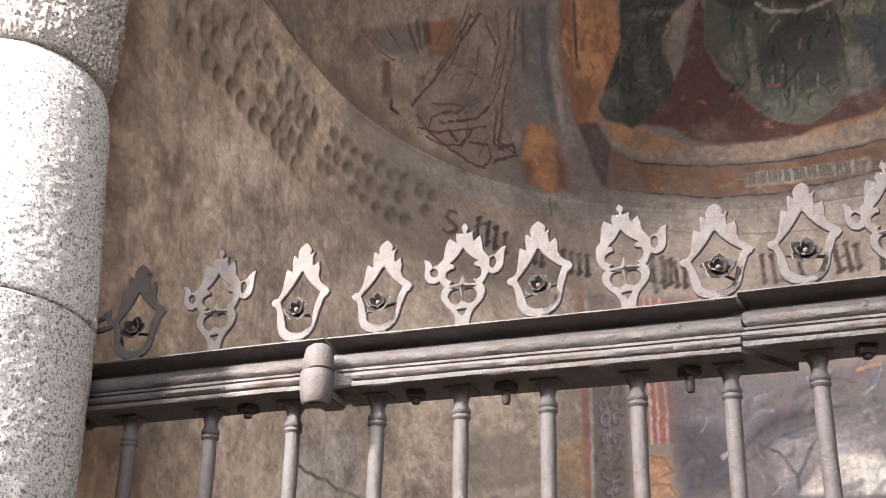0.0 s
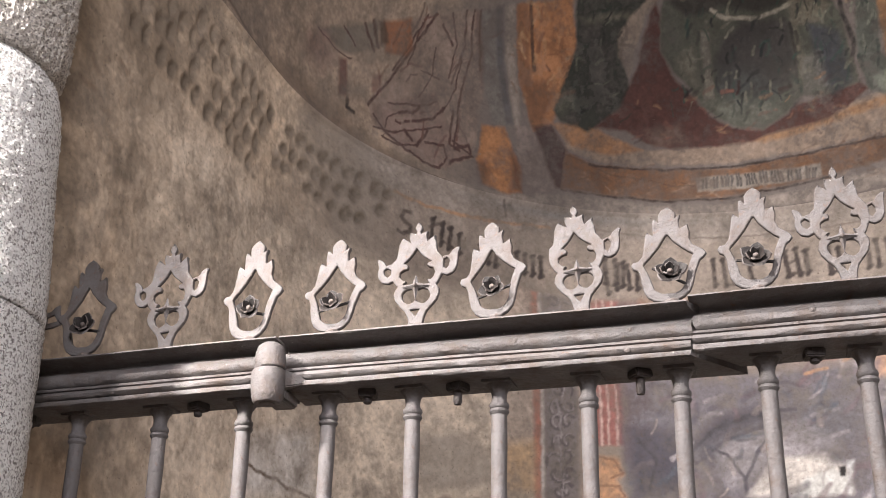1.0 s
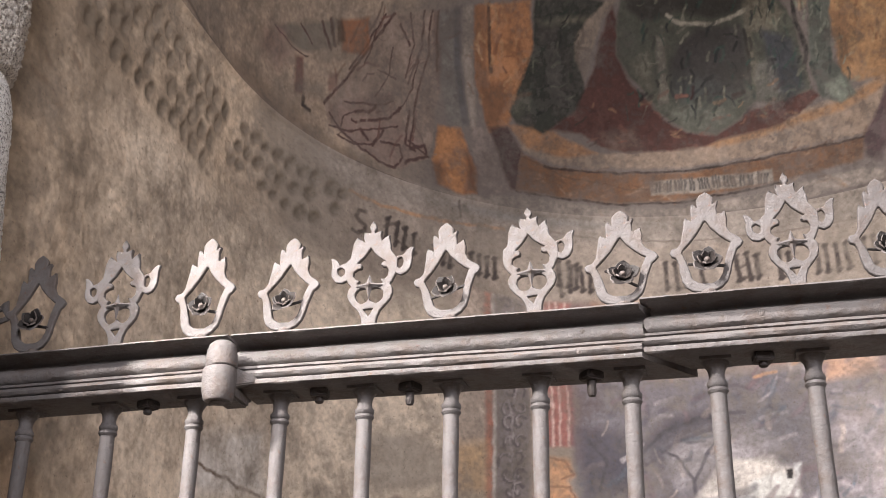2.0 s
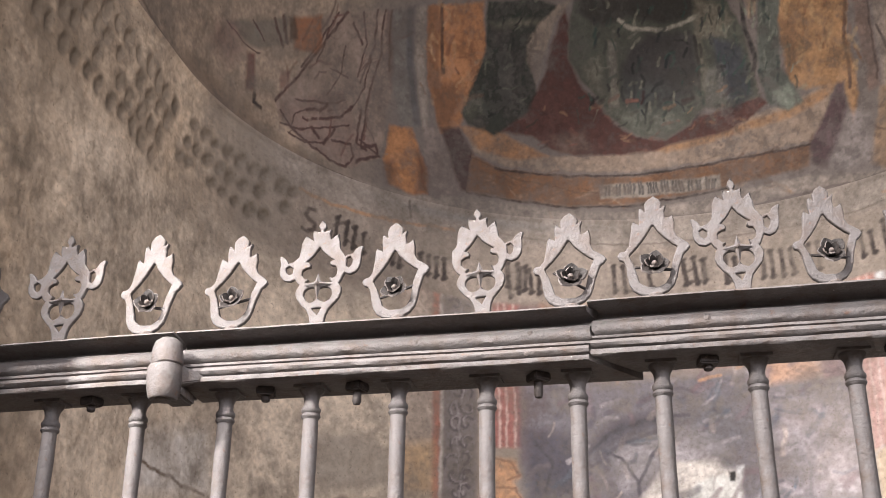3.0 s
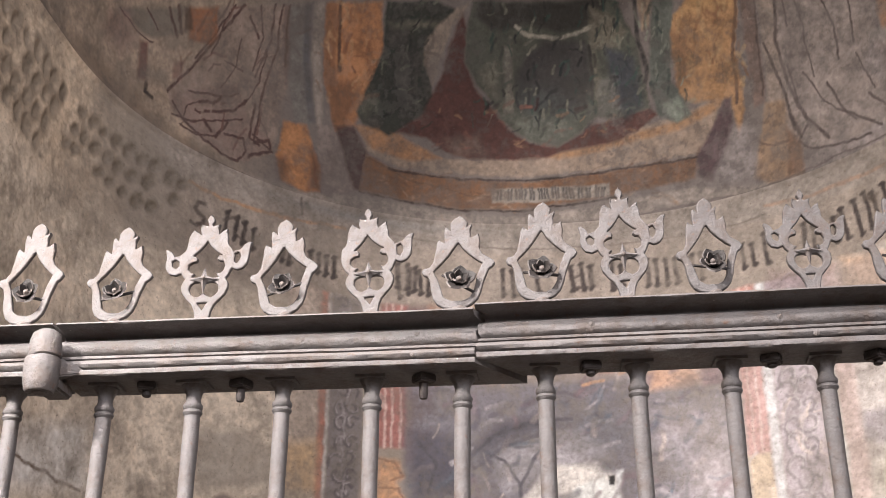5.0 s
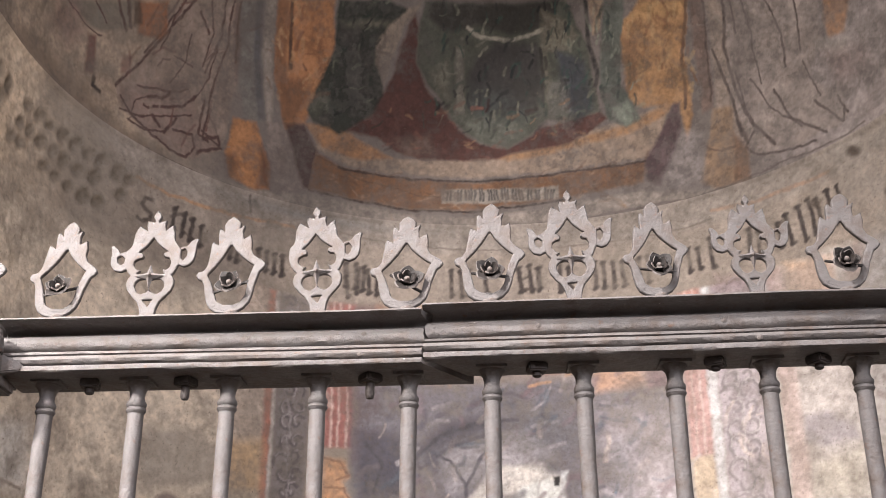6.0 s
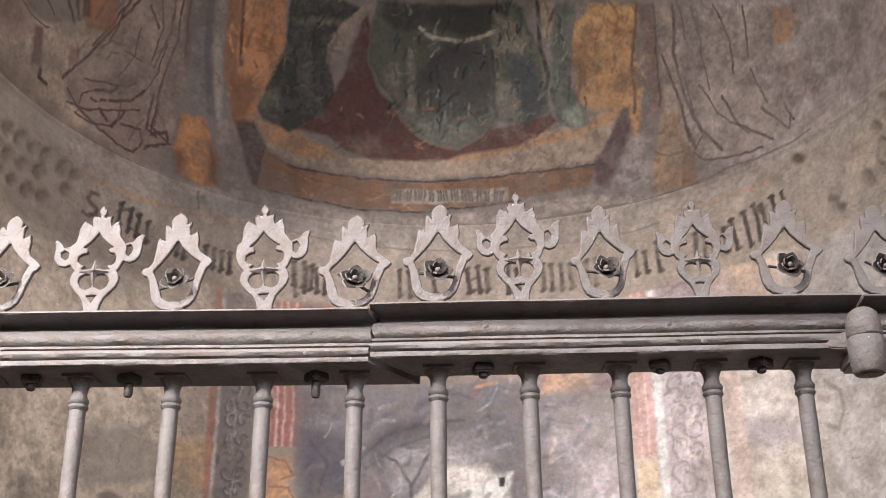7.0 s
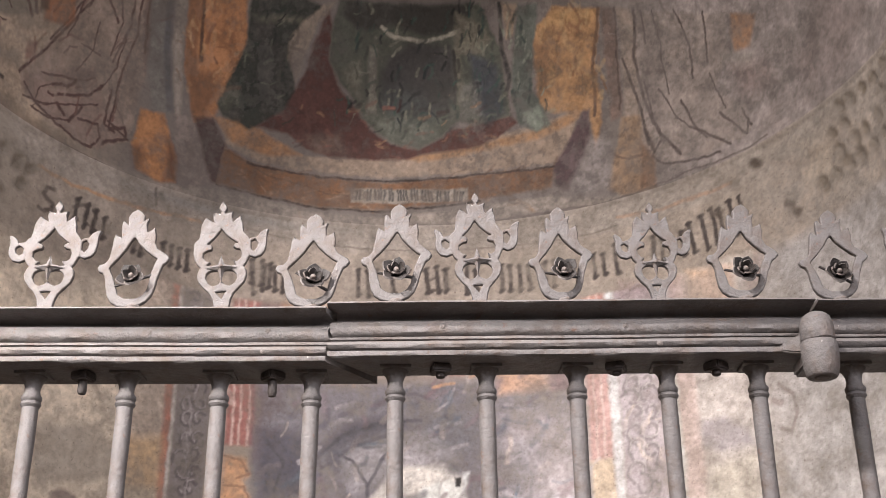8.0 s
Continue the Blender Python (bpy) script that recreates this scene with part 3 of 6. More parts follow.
    p.poly((0.46, 0.33, 0.227), [(0.415, 0.86), (0.483, 0.847), (0.446, 0.74), (0.407, 0.729)], 0.8, 0.008, 0.35)
    p.poly((0.154, 0.165, 0.139), [(0.483, 0.847), (0.577, 0.826), (0.536, 0.703), (0.49, 0.513), (0.529, 0.436), (0.544, 0.361), (0.49, 0.341), (0.425, 0.377), (0.395, 0.464), (0.411, 0.618)], 0.9, 0.008, 0.35)
    p.poly((0.361, 0.396, 0.32), [(0.432, 0.423), (0.51, 0.441), (0.539, 0.362), (0.486, 0.346)], 0.6, 0.012, 0.35)
    # the mantle's paint is rubbed and scratched all over
    scuffs(p, -0.80, -0.53, 0.36, 0.86, 60, [(0.02, 0.02, 0.018), (0.20, 0.20, 0.15), (0.03, 0.05, 0.035)], 81)
    scuffs(p, -0.36, 0.36, 0.36, 0.88, 150, [(0.022, 0.022, 0.02), (0.025, 0.03, 0.03), (0.26, 0.25, 0.19), (0.05, 0.09, 0.07)], 82)
    scuffs(p, 0.40, 0.54, 0.38, 0.82, 30, [(0.04, 0.06, 0.05), (0.34, 0.36, 0.28)], 83)
    scuffs(p, -0.50, 0.30, 0.28, 0.48, 50, [(0.05, 0.022, 0.02), (0.26, 0.12, 0.09), (0.42, 0.25, 0.15)], 84, 0.04, 0.010, 0.35, 0.2)
    scuffs(p, -1.03, -0.80, 0.34, 0.80, 40, [(0.24, 0.11, 0.06), (0.60, 0.36, 0.19)], 85, 0.06, 0.012, 0.35, 1.8)
    scuffs(p, 0.56, 0.82, 0.40, 0.78, 40, [(0.26, 0.13, 0.07), (0.62, 0.42, 0.22)], 86, 0.06, 0.012, 0.35, 1.3)
    scuffs(p, -0.76, 0.54, 0.06, 0.20, 60, [(0.18, 0.10, 0.06), (0.44, 0.31, 0.22)], 87, 0.09, 0.009, 0.40, 0.05)
    scuffs(p, -1.62, -1.16, 0.06, 0.62, 60, [(0.12, 0.07, 0.06), (0.42, 0.33, 0.27), (0.20, 0.10, 0.08)], 88, 0.09, 0.007, 0.45, 1.1)
    scuffs(p, 0.95, 1.36, 0.08, 0.62, 50, [(0.15, 0.12, 0.11), (0.50, 0.44, 0.39)], 89, 0.09, 0.008, 0.40, 1.7)
    # dark outlines of the plinth
    p.line((0.067, 0.044, 0.033), [(-0.671, 0.189), (-0.443, 0.183), (-0.219, 0.182), (0.004, 0.191), (0.227, 0.203), (0.538, 0.188)], 0.009, 0.75)
    p.line((0.077, 0.051, 0.041), [(-0.786, 0.069), (-0.618, 0.068), (-0.395, 0.052), (-0.219, 0.049), (-0, 0.068), (0.242, 0.091)], 0.009, 0.8)
    p.line((0.151, 0.095, 0.06), [(-0.766, 0.217), (-0.577, 0.155), (-0.352, 0.12), (-0.263, 0.114)], 0.006, 0.4)
    # name tablet on the plinth: worn black-letter strokes that cannot be read
    p.poly((0.453, 0.395, 0.336), [(-0.259, 0.147), (-0.042, 0.15), (0.195, 0.153), (0.196, 0.097), (-0.043, 0.091), (-0.259, 0.086)], 0.85, 0.005, 0.35)
    p.line((0.103, 0.091, 0.087), [(-0.237, 0.139), (-0.238, 0.099)], 0.0085, 0.62)
    p.line((0.103, 0.091, 0.087), [(-0.225, 0.139), (-0.225, 0.099)], 0.0085, 0.62)
    p.line((0.103, 0.091, 0.087), [(-0.194, 0.141), (-0.192, 0.101)], 0.0085, 0.62)
    p.line((0.103, 0.091, 0.087), [(-0.182, 0.142), (-0.182, 0.102)], 0.0085, 0.62)
    p.line((0.103, 0.091, 0.087), [(-0.164, 0.143), (-0.164, 0.102)], 0.0085, 0.62)
    p.line((0.103, 0.091, 0.087), [(-0.152, 0.143), (-0.151, 0.103)], 0.0085, 0.62)
    p.line((0.103, 0.091, 0.087), [(-0.141, 0.153), (-0.143, 0.103)], 0.0085, 0.62)
    p.line((0.103, 0.091, 0.087), [(-0.129, 0.144), (-0.13, 0.104)], 0.0085, 0.62)
    p.line((0.103, 0.091, 0.087), [(-0.111, 0.154), (-0.11, 0.104)], 0.0085, 0.62)
    p.line((0.103, 0.091, 0.087), [(-0.1, 0.154), (-0.099, 0.104)], 0.0085, 0.62)
    p.line((0.103, 0.091, 0.087), [(-0.077, 0.145), (-0.076, 0.105)], 0.0085, 0.62)
    p.line((0.103, 0.091, 0.087), [(-0.066, 0.145), (-0.065, 0.105)], 0.0085, 0.62)
    p.line((0.103, 0.091, 0.087), [(-0.054, 0.145), (-0.054, 0.105)], 0.0085, 0.62)
    p.line((0.103, 0.091, 0.087), [(-0.043, 0.145), (-0.042, 0.105)], 0.0085, 0.62)
    p.line((0.103, 0.091, 0.087), [(-0.024, 0.154), (-0.027, 0.105)], 0.0085, 0.62)
    p.line((0.103, 0.091, 0.087), [(-0.013, 0.154), (-0.012, 0.104)], 0.0085, 0.62)
    p.line((0.103, 0.091, 0.087), [(-0.002, 0.144), (-0.002, 0.104)], 0.0085, 0.62)
    p.line((0.103, 0.091, 0.087), [(0.021, 0.144), (0.019, 0.104)], 0.0085, 0.62)
    p.line((0.103, 0.091, 0.087), [(0.032, 0.144), (0.031, 0.104)], 0.0085, 0.62)
    p.line((0.103, 0.091, 0.087), [(0.044, 0.143), (0.044, 0.103)], 0.0085, 0.62)
    p.line((0.103, 0.091, 0.087), [(0.055, 0.143), (0.055, 0.103)], 0.0085, 0.62)
    p.line((0.103, 0.091, 0.087), [(0.078, 0.142), (0.075, 0.102)], 0.0085, 0.62)
    p.line((0.103, 0.091, 0.087), [(0.089, 0.141), (0.088, 0.101)], 0.0085, 0.62)
    p.line((0.103, 0.091, 0.087), [(0.107, 0.141), (0.107, 0.1)], 0.0085, 0.62)
    p.line((0.103, 0.091, 0.087), [(0.118, 0.14), (0.115, 0.1)], 0.0085, 0.62)
    p.line((0.103, 0.091, 0.087), [(0.141, 0.148), (0.14, 0.098)], 0.0085, 0.62)
    p.line((0.103, 0.091, 0.087), [(0.152, 0.138), (0.149, 0.098)], 0.0085, 0.62)
    p.line((0.103, 0.091, 0.087), [(0.164, 0.137), (0.163, 0.097)], 0.0085, 0.62)
    p.line((0.103, 0.091, 0.087), [(0.175, 0.136), (0.171, 0.096)], 0.0085, 0.62)
    # second robed figure, pale, with grey folds
    p.poly((0.50, 0.42, 0.375), [(1.002, 0.689), (1.368, 0.512), (1.337, 0.396), (1.236, 0.271), (1.338, 0.177), (1.361, 0.078), (1.325, 0.049), (1.231, 0.064), (1.157, 0.053), (0.954, 0.091), (0.907, 0.189), (0.92, 0.386)], 0.8, 0.008, 0.35)
    p.line((0.129, 0.098, 0.09), [(1.006, 0.687), (0.944, 0.51), (0.941, 0.356), (0.977, 0.208), (1.053, 0.099)], 0.01235, 0.75)
    p.line((0.129, 0.098, 0.09), [(0.899, 0.527), (0.918, 0.342), (0.929, 0.181)], 0.0114, 0.75)
    p.line((0.129, 0.098, 0.09), [(0.959, 0.416), (0.965, 0.279), (0.979, 0.196)], 0.00855, 0.75)
    p.line((0.129, 0.098, 0.09), [(0.974, 0.173), (0.933, 0.13), (0.977, 0.089), (1.11, 0.051), (1.208, 0.044)], 0.0095, 0.75)
    p.line((0.129, 0.098, 0.09), [(1.098, 0.291), (1.133, 0.165), (1.257, 0.051)], 0.0095, 0.75)
    p.line((0.129, 0.098, 0.09), [(1.235, 0.184), (1.332, 0.059), (1.348, 0.107)], 0.0095, 0.75)
    p.line((0.129, 0.098, 0.09), [(1.175, 0.612), (1.184, 0.473), (1.167, 0.349)], 0.00855, 0.75)
    p.line((0.129, 0.098, 0.09), [(1.285, 0.556), (1.24, 0.38)], 0.0076, 0.75)
    p.line((0.129, 0.098, 0.09), [(1.084, 0.654), (1.059, 0.486), (1.056, 0.331)], 0.00665, 0.75)
    p.line((0.129, 0.098, 0.09), [(1.019, 0.369), (1.067, 0.238), (1.17, 0.116)], 0.00665, 0.75)
    p.line((0.129, 0.098, 0.09), [(0.924, 0.239), (0.945, 0.141)], 0.0133, 0.75)
    p.line((0.129, 0.098, 0.09), [(1.328, 0.16), (1.357, 0.081)], 0.0076, 0.75)
    p.line((0.129, 0.098, 0.09), [(1.234, 0.338), (1.262, 0.193)], 0.00665, 0.75)
    p.line((0.129, 0.098, 0.09), [(1.034, 0.675), (1.007, 0.553)], 0.00855, 0.75)
    p.poly((0.283, 0.232, 0.213), [(1.005, 0.643), (1.071, 0.637), (1.031, 0.409), (1.019, 0.236), (0.955, 0.216), (0.938, 0.379)], 0.45, 0.02, 0.35)
    p.poly((0.567, 0.311, 0.169), [(1.398, 0.494), (1.501, 0.434), (1.435, 0.35), (1.363, 0.366), (1.366, 0.424)], 0.8, 0.008, 0.35)
    p.poly((0.541, 0.477, 0.428), [(1.303, 0.392), (1.446, 0.326), (1.407, 0.287), (1.293, 0.357)], 0.7, 0.012, 0.35)
    p.poly((0.334, 0.221, 0.197), [(1.321, 0.327), (1.473, 0.276), (1.489, 0.181), (1.339, 0.198)], 0.4, 0.03, 0.35)
    p.poly((0.33, 0.245, 0.226), [(1.77, 0.332), (1.991, 0.179), (1.833, 0.059), (1.624, 0.058), (1.58, 0.19)], 0.35, 0.04, 0.35)
    # brown edge line
    p.line((0.101, 0.06, 0.043), [(-2.51, 0.031), (-2.417, 0.016), (-2.292, -0.011), (-2.134, -0.004), (-1.996, -0.018), (-1.87, -0.025), (-1.719, -0.017), (-1.524, -0.008), (-1.317, -0.001), (-1.076, -0.011)], 0.013, 0.7)
    p.line((0.196, 0.15, 0.131), [(1.417, 0.017), (1.34, 0.003), (1.197, 0.013), (1.058, 0.019), (0.874, 0.005), (0.717, -0.001), (0.542, 0.006), (0.215, -0), (-0.111, -0.006)], 0.008, 0.6)


def wall_fresco(p):
    """Paint, lettering and stains of the curved wall."""
    # bare, stained plaster of the cheeks, with lighter lime towards the other side
    p.wash((0.80, 0.645, 0.485), np.clip((-p.s - 1.75) / 0.4, 0, 1), 0.9)
    p.wash((0.62, 0.49, 0.36), np.clip((-p.s - 2.25) / 0.4, 0, 1) * np.clip(0.35 + 1.2 * waves(p.s * 1.3, p.w * 0.9, 9, 44), 0, 1), 0.6)
    p.wash((0.27, 0.21, 0.15), np.clip(1 - np.abs(p.s + 2.90) / 0.42, 0, 1) * np.clip(0.2 + 1.5 * waves(p.s * 1.6, p.w, 16, 45), 0, 1), 0.75)
    p.wash((0.58, 0.56, 0.54), np.clip((p.s - 1.15) / 0.3, 0, 1), 0.85)
    # lamplight on the wall below the rail, put into a paler wash
    p.wash((0.90, 0.77, 0.62), np.clip((-0.36 - p.w) / 0.15, 0, 1) * np.clip((-p.s - 0.95) / 0.1, 0, 1) * np.clip((p.s + 2.9) / 0.4, 0, 1), 0.85)
    # lime band under the vault
    p.wash((0.44, 0.37, 0.31), np.clip((p.w + 0.42) / 0.05, 0, 1) * np.clip((p.s + 1.65) / 0.2, 0, 1), 0.8)
    p.wash((0.43, 0.375, 0.325), np.clip((p.w + 0.13) / 0.03, 0, 1) * np.clip((p.s + 1.75) / 0.2, 0, 1), 0.75)
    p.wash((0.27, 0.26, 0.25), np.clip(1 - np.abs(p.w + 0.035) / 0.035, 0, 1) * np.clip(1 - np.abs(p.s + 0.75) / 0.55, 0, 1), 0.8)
    p.line((0.539, 0.322, 0.188), [(-1.489, -0.118), (-1.349, -0.13), (-1.205, -0.113), (-1.041, -0.108), (-0.836, -0.094)], 0.014, 0.6)
    p.line((0.505, 0.312, 0.208), [(0.773, -0.068), (0.93, -0.09), (1.093, -0.088), (1.236, -0.088)], 0.014, 0.5)
    p.line((0.191, 0.148, 0.125), [(-0.667, -0.075), (-0.383, -0.098), (-0.081, -0.102), (0.242, -0.106), (0.569, -0.115), (0.77, -0.102)], 0.007, 0.5)
    # inscription round the band, worn Gothic minims that cannot be read
    p.line((0.095, 0.071, 0.061), [(-1.414, -0.173), (-1.439, -0.177), (-1.454, -0.203), (-1.436, -0.217), (-1.411, -0.224), (-1.413, -0.246), (-1.441, -0.263), (-1.464, -0.258)], 0.016, 0.72)
    p.line((0.073, 0.057, 0.052), [(-1.316, -0.167), (-1.326, -0.246)], 0.017, 0.82)
    p.line((0.073, 0.057, 0.052), [(-1.326, -0.174), (-1.308, -0.16)], 0.0136, 0.697)
    p.line((0.073, 0.057, 0.052), [(-1.331, -0.249), (-1.313, -0.236)], 0.0136, 0.697)
    p.line((0.073, 0.057, 0.052), [(-1.274, -0.177), (-1.282, -0.251)], 0.017, 0.82)
    p.line((0.073, 0.057, 0.052), [(-1.284, -0.184), (-1.267, -0.171)], 0.0136, 0.697)
    p.line((0.073, 0.057, 0.052), [(-1.287, -0.254), (-1.27, -0.241)], 0.0136, 0.697)
    p.line((0.073, 0.057, 0.052), [(-1.24, -0.179), (-1.246, -0.259)], 0.017, 0.82)
    p.line((0.073, 0.057, 0.052), [(-1.25, -0.186), (-1.233, -0.172)], 0.0136, 0.697)
    p.line((0.073, 0.057, 0.052), [(-1.25, -0.262), (-1.233, -0.249)], 0.0136, 0.697)
    p.line((0.073, 0.057, 0.052), [(-1.199, -0.19), (-1.205, -0.27)], 0.017, 0.82)
    p.line((0.073, 0.057, 0.052), [(-1.209, -0.197), (-1.192, -0.184)], 0.0136, 0.697)
    p.line((0.073, 0.057, 0.052), [(-1.21, -0.273), (-1.193, -0.261)], 0.0136, 0.697)
    p.line((0.114, 0.088, 0.076), [(-1.333, -0.2), (-1.284, -0.178)], 0.011, 0.6)
    p.line((0.114, 0.088, 0.076), [(-1.27, -0.239), (-1.241, -0.249), (-1.2, -0.26)], 0.01, 0.5)
    p.line((0.073, 0.057, 0.052), [(-1.11, -0.206), (-1.116, -0.282)], 0.017, 0.82)
    p.line((0.073, 0.057, 0.052), [(-1.12, -0.212), (-1.103, -0.2)], 0.0136, 0.697)
    p.line((0.073, 0.057, 0.052), [(-1.121, -0.285), (-1.105, -0.273)], 0.0136, 0.697)
    p.line((0.073, 0.057, 0.052), [(-1.08, -0.208), (-1.086, -0.284)], 0.017, 0.82)
    p.line((0.073, 0.057, 0.052), [(-1.09, -0.215), (-1.073, -0.202)], 0.0136, 0.697)
    p.line((0.073, 0.057, 0.052), [(-1.091, -0.287), (-1.075, -0.275)], 0.0136, 0.697)
    p.line((0.073, 0.057, 0.052), [(-1.053, -0.212), (-1.059, -0.288)], 0.017, 0.82)
    p.line((0.073, 0.057, 0.052), [(-1.062, -0.218), (-1.046, -0.206)], 0.0136, 0.697)
    p.line((0.073, 0.057, 0.052), [(-1.064, -0.291), (-1.048, -0.279)], 0.0136, 0.697)
    p.line((0.073, 0.057, 0.052), [(-0.967, -0.214), (-0.974, -0.299)], 0.017, 0.82)
    p.line((0.073, 0.057, 0.052), [(-0.976, -0.22), (-0.96, -0.208)], 0.0136, 0.697)
    p.line((0.073, 0.057, 0.052), [(-0.978, -0.302), (-0.962, -0.29)], 0.0136, 0.697)
    p.line((0.073, 0.057, 0.052), [(-0.935, -0.215), (-0.943, -0.298)], 0.017, 0.82)
    p.line((0.073, 0.057, 0.052), [(-0.944, -0.221), (-0.928, -0.21)], 0.0136, 0.697)
    p.line((0.073, 0.057, 0.052), [(-0.947, -0.301), (-0.931, -0.29)], 0.0136, 0.697)
    p.line((0.073, 0.057, 0.052), [(-0.904, -0.217), (-0.912, -0.298)], 0.017, 0.82)
    p.line((0.073, 0.057, 0.052), [(-0.913, -0.223), (-0.897, -0.212)], 0.0136, 0.697)
    p.line((0.073, 0.057, 0.052), [(-0.916, -0.301), (-0.9, -0.29)], 0.0136, 0.697)
    p.line((0.073, 0.057, 0.052), [(-0.873, -0.217), (-0.881, -0.298)], 0.017, 0.82)
    p.line((0.073, 0.057, 0.052), [(-0.882, -0.223), (-0.866, -0.212)], 0.0136, 0.697)
    p.line((0.073, 0.057, 0.052), [(-0.885, -0.301), (-0.869, -0.29)], 0.0136, 0.697)
    p.line((0.073, 0.057, 0.052), [(-0.621, -0.192), (-0.627, -0.291)], 0.017, 0.82)
    p.line((0.073, 0.057, 0.052), [(-0.63, -0.197), (-0.615, -0.187)], 0.0136, 0.697)
    p.line((0.073, 0.057, 0.052), [(-0.632, -0.293), (-0.616, -0.283)], 0.0136, 0.697)
    p.line((0.073, 0.057, 0.052), [(-0.583, -0.196), (-0.59, -0.293)], 0.017, 0.82)
    p.line((0.073, 0.057, 0.052), [(-0.592, -0.201), (-0.577, -0.191)], 0.0136, 0.697)
    p.line((0.073, 0.057, 0.052), [(-0.594, -0.295), (-0.579, -0.286)], 0.0136, 0.697)
    p.line((0.073, 0.057, 0.052), [(-0.554, -0.202), (-0.561, -0.296)], 0.017, 0.82)
    p.line((0.073, 0.057, 0.052), [(-0.563, -0.207), (-0.548, -0.197)], 0.0136, 0.697)
    p.line((0.073, 0.057, 0.052), [(-0.565, -0.299), (-0.55, -0.289)], 0.0136, 0.697)
    p.line((0.114, 0.088, 0.076), [(-0.619, -0.232), (-0.556, -0.22)], 0.01, 0.5)
    p.line((0.114, 0.088, 0.076), [(-0.627, -0.291), (-0.598, -0.298)], 0.012, 0.6)
    p.line((0.073, 0.057, 0.052), [(-0.622, -0.249), (-0.613, -0.332)], 0.017, 0.82)
    p.line((0.073, 0.057, 0.052), [(-0.63, -0.255), (-0.616, -0.243)], 0.0136, 0.697)
    p.line((0.073, 0.057, 0.052), [(-0.617, -0.335), (-0.603, -0.324)], 0.0136, 0.697)
    p.line((0.073, 0.057, 0.052), [(-0.576, -0.214), (-0.58, -0.309)], 0.017, 0.82)
    p.line((0.073, 0.057, 0.052), [(-0.585, -0.22), (-0.57, -0.208)], 0.0136, 0.697)
    p.line((0.073, 0.057, 0.052), [(-0.584, -0.312), (-0.57, -0.3)], 0.0136, 0.697)
    p.line((0.073, 0.057, 0.052), [(-0.542, -0.217), (-0.533, -0.306)], 0.017, 0.82)
    p.line((0.073, 0.057, 0.052), [(-0.55, -0.223), (-0.536, -0.212)], 0.0136, 0.697)
    p.line((0.073, 0.057, 0.052), [(-0.538, -0.309), (-0.523, -0.298)], 0.0136, 0.697)
    p.line((0.073, 0.057, 0.052), [(-0.507, -0.225), (-0.504, -0.306)], 0.017, 0.82)
    p.line((0.073, 0.057, 0.052), [(-0.516, -0.231), (-0.501, -0.22)], 0.0136, 0.697)
    p.line((0.073, 0.057, 0.052), [(-0.508, -0.309), (-0.493, -0.298)], 0.0136, 0.697)
    p.line((0.073, 0.057, 0.052), [(-0.226, -0.191), (-0.224, -0.301)], 0.017, 0.82)
    p.line((0.073, 0.057, 0.052), [(-0.234, -0.196), (-0.22, -0.186)], 0.0136, 0.697)
    p.line((0.073, 0.057, 0.052), [(-0.228, -0.303), (-0.214, -0.293)], 0.0136, 0.697)
    p.line((0.073, 0.057, 0.052), [(-0.188, -0.193), (-0.186, -0.303)], 0.017, 0.82)
    p.line((0.073, 0.057, 0.052), [(-0.196, -0.198), (-0.181, -0.188)], 0.0136, 0.697)
    p.line((0.073, 0.057, 0.052), [(-0.19, -0.306), (-0.175, -0.296)], 0.0136, 0.697)
    p.line((0.073, 0.057, 0.052), [(-0.158, -0.187), (-0.156, -0.293)], 0.017, 0.82)
    p.line((0.073, 0.057, 0.052), [(-0.166, -0.192), (-0.151, -0.182)], 0.0136, 0.697)
    p.line((0.073, 0.057, 0.052), [(-0.161, -0.295), (-0.146, -0.286)], 0.0136, 0.697)
    p.line((0.073, 0.057, 0.052), [(-0.094, -0.185), (-0.093, -0.286)], 0.017, 0.82)
    p.line((0.073, 0.057, 0.052), [(-0.102, -0.19), (-0.087, -0.18)], 0.0136, 0.697)
    p.line((0.073, 0.057, 0.052), [(-0.097, -0.289), (-0.082, -0.279)], 0.0136, 0.697)
    p.line((0.073, 0.057, 0.052), [(0.03, -0.184), (0.034, -0.281)], 0.017, 0.82)
    p.line((0.073, 0.057, 0.052), [(0.022, -0.189), (0.037, -0.18)], 0.0136, 0.697)
    p.line((0.073, 0.057, 0.052), [(0.03, -0.284), (0.045, -0.275)], 0.0136, 0.697)
    p.line((0.073, 0.057, 0.052), [(0.069, -0.176), (0.074, -0.278)], 0.017, 0.82)
    p.line((0.073, 0.057, 0.052), [(0.06, -0.18), (0.075, -0.171)], 0.0136, 0.697)
    p.line((0.073, 0.057, 0.052), [(0.07, -0.28), (0.085, -0.271)], 0.0136, 0.697)
    p.line((0.073, 0.057, 0.052), [(0.103, -0.186), (0.102, -0.274)], 0.017, 0.82)
    p.line((0.073, 0.057, 0.052), [(0.095, -0.191), (0.11, -0.182)], 0.0136, 0.697)
    p.line((0.073, 0.057, 0.052), [(0.098, -0.276), (0.113, -0.267)], 0.0136, 0.697)
    p.line((0.073, 0.057, 0.052), [(0.181, -0.153), (0.185, -0.287)], 0.017, 0.82)
    p.line((0.073, 0.057, 0.052), [(0.172, -0.157), (0.187, -0.148)], 0.0136, 0.697)
    p.line((0.073, 0.057, 0.052), [(0.181, -0.289), (0.196, -0.281)], 0.0136, 0.697)
    p.line((0.073, 0.057, 0.052), [(0.215, -0.192), (0.213, -0.28)], 0.017, 0.82)
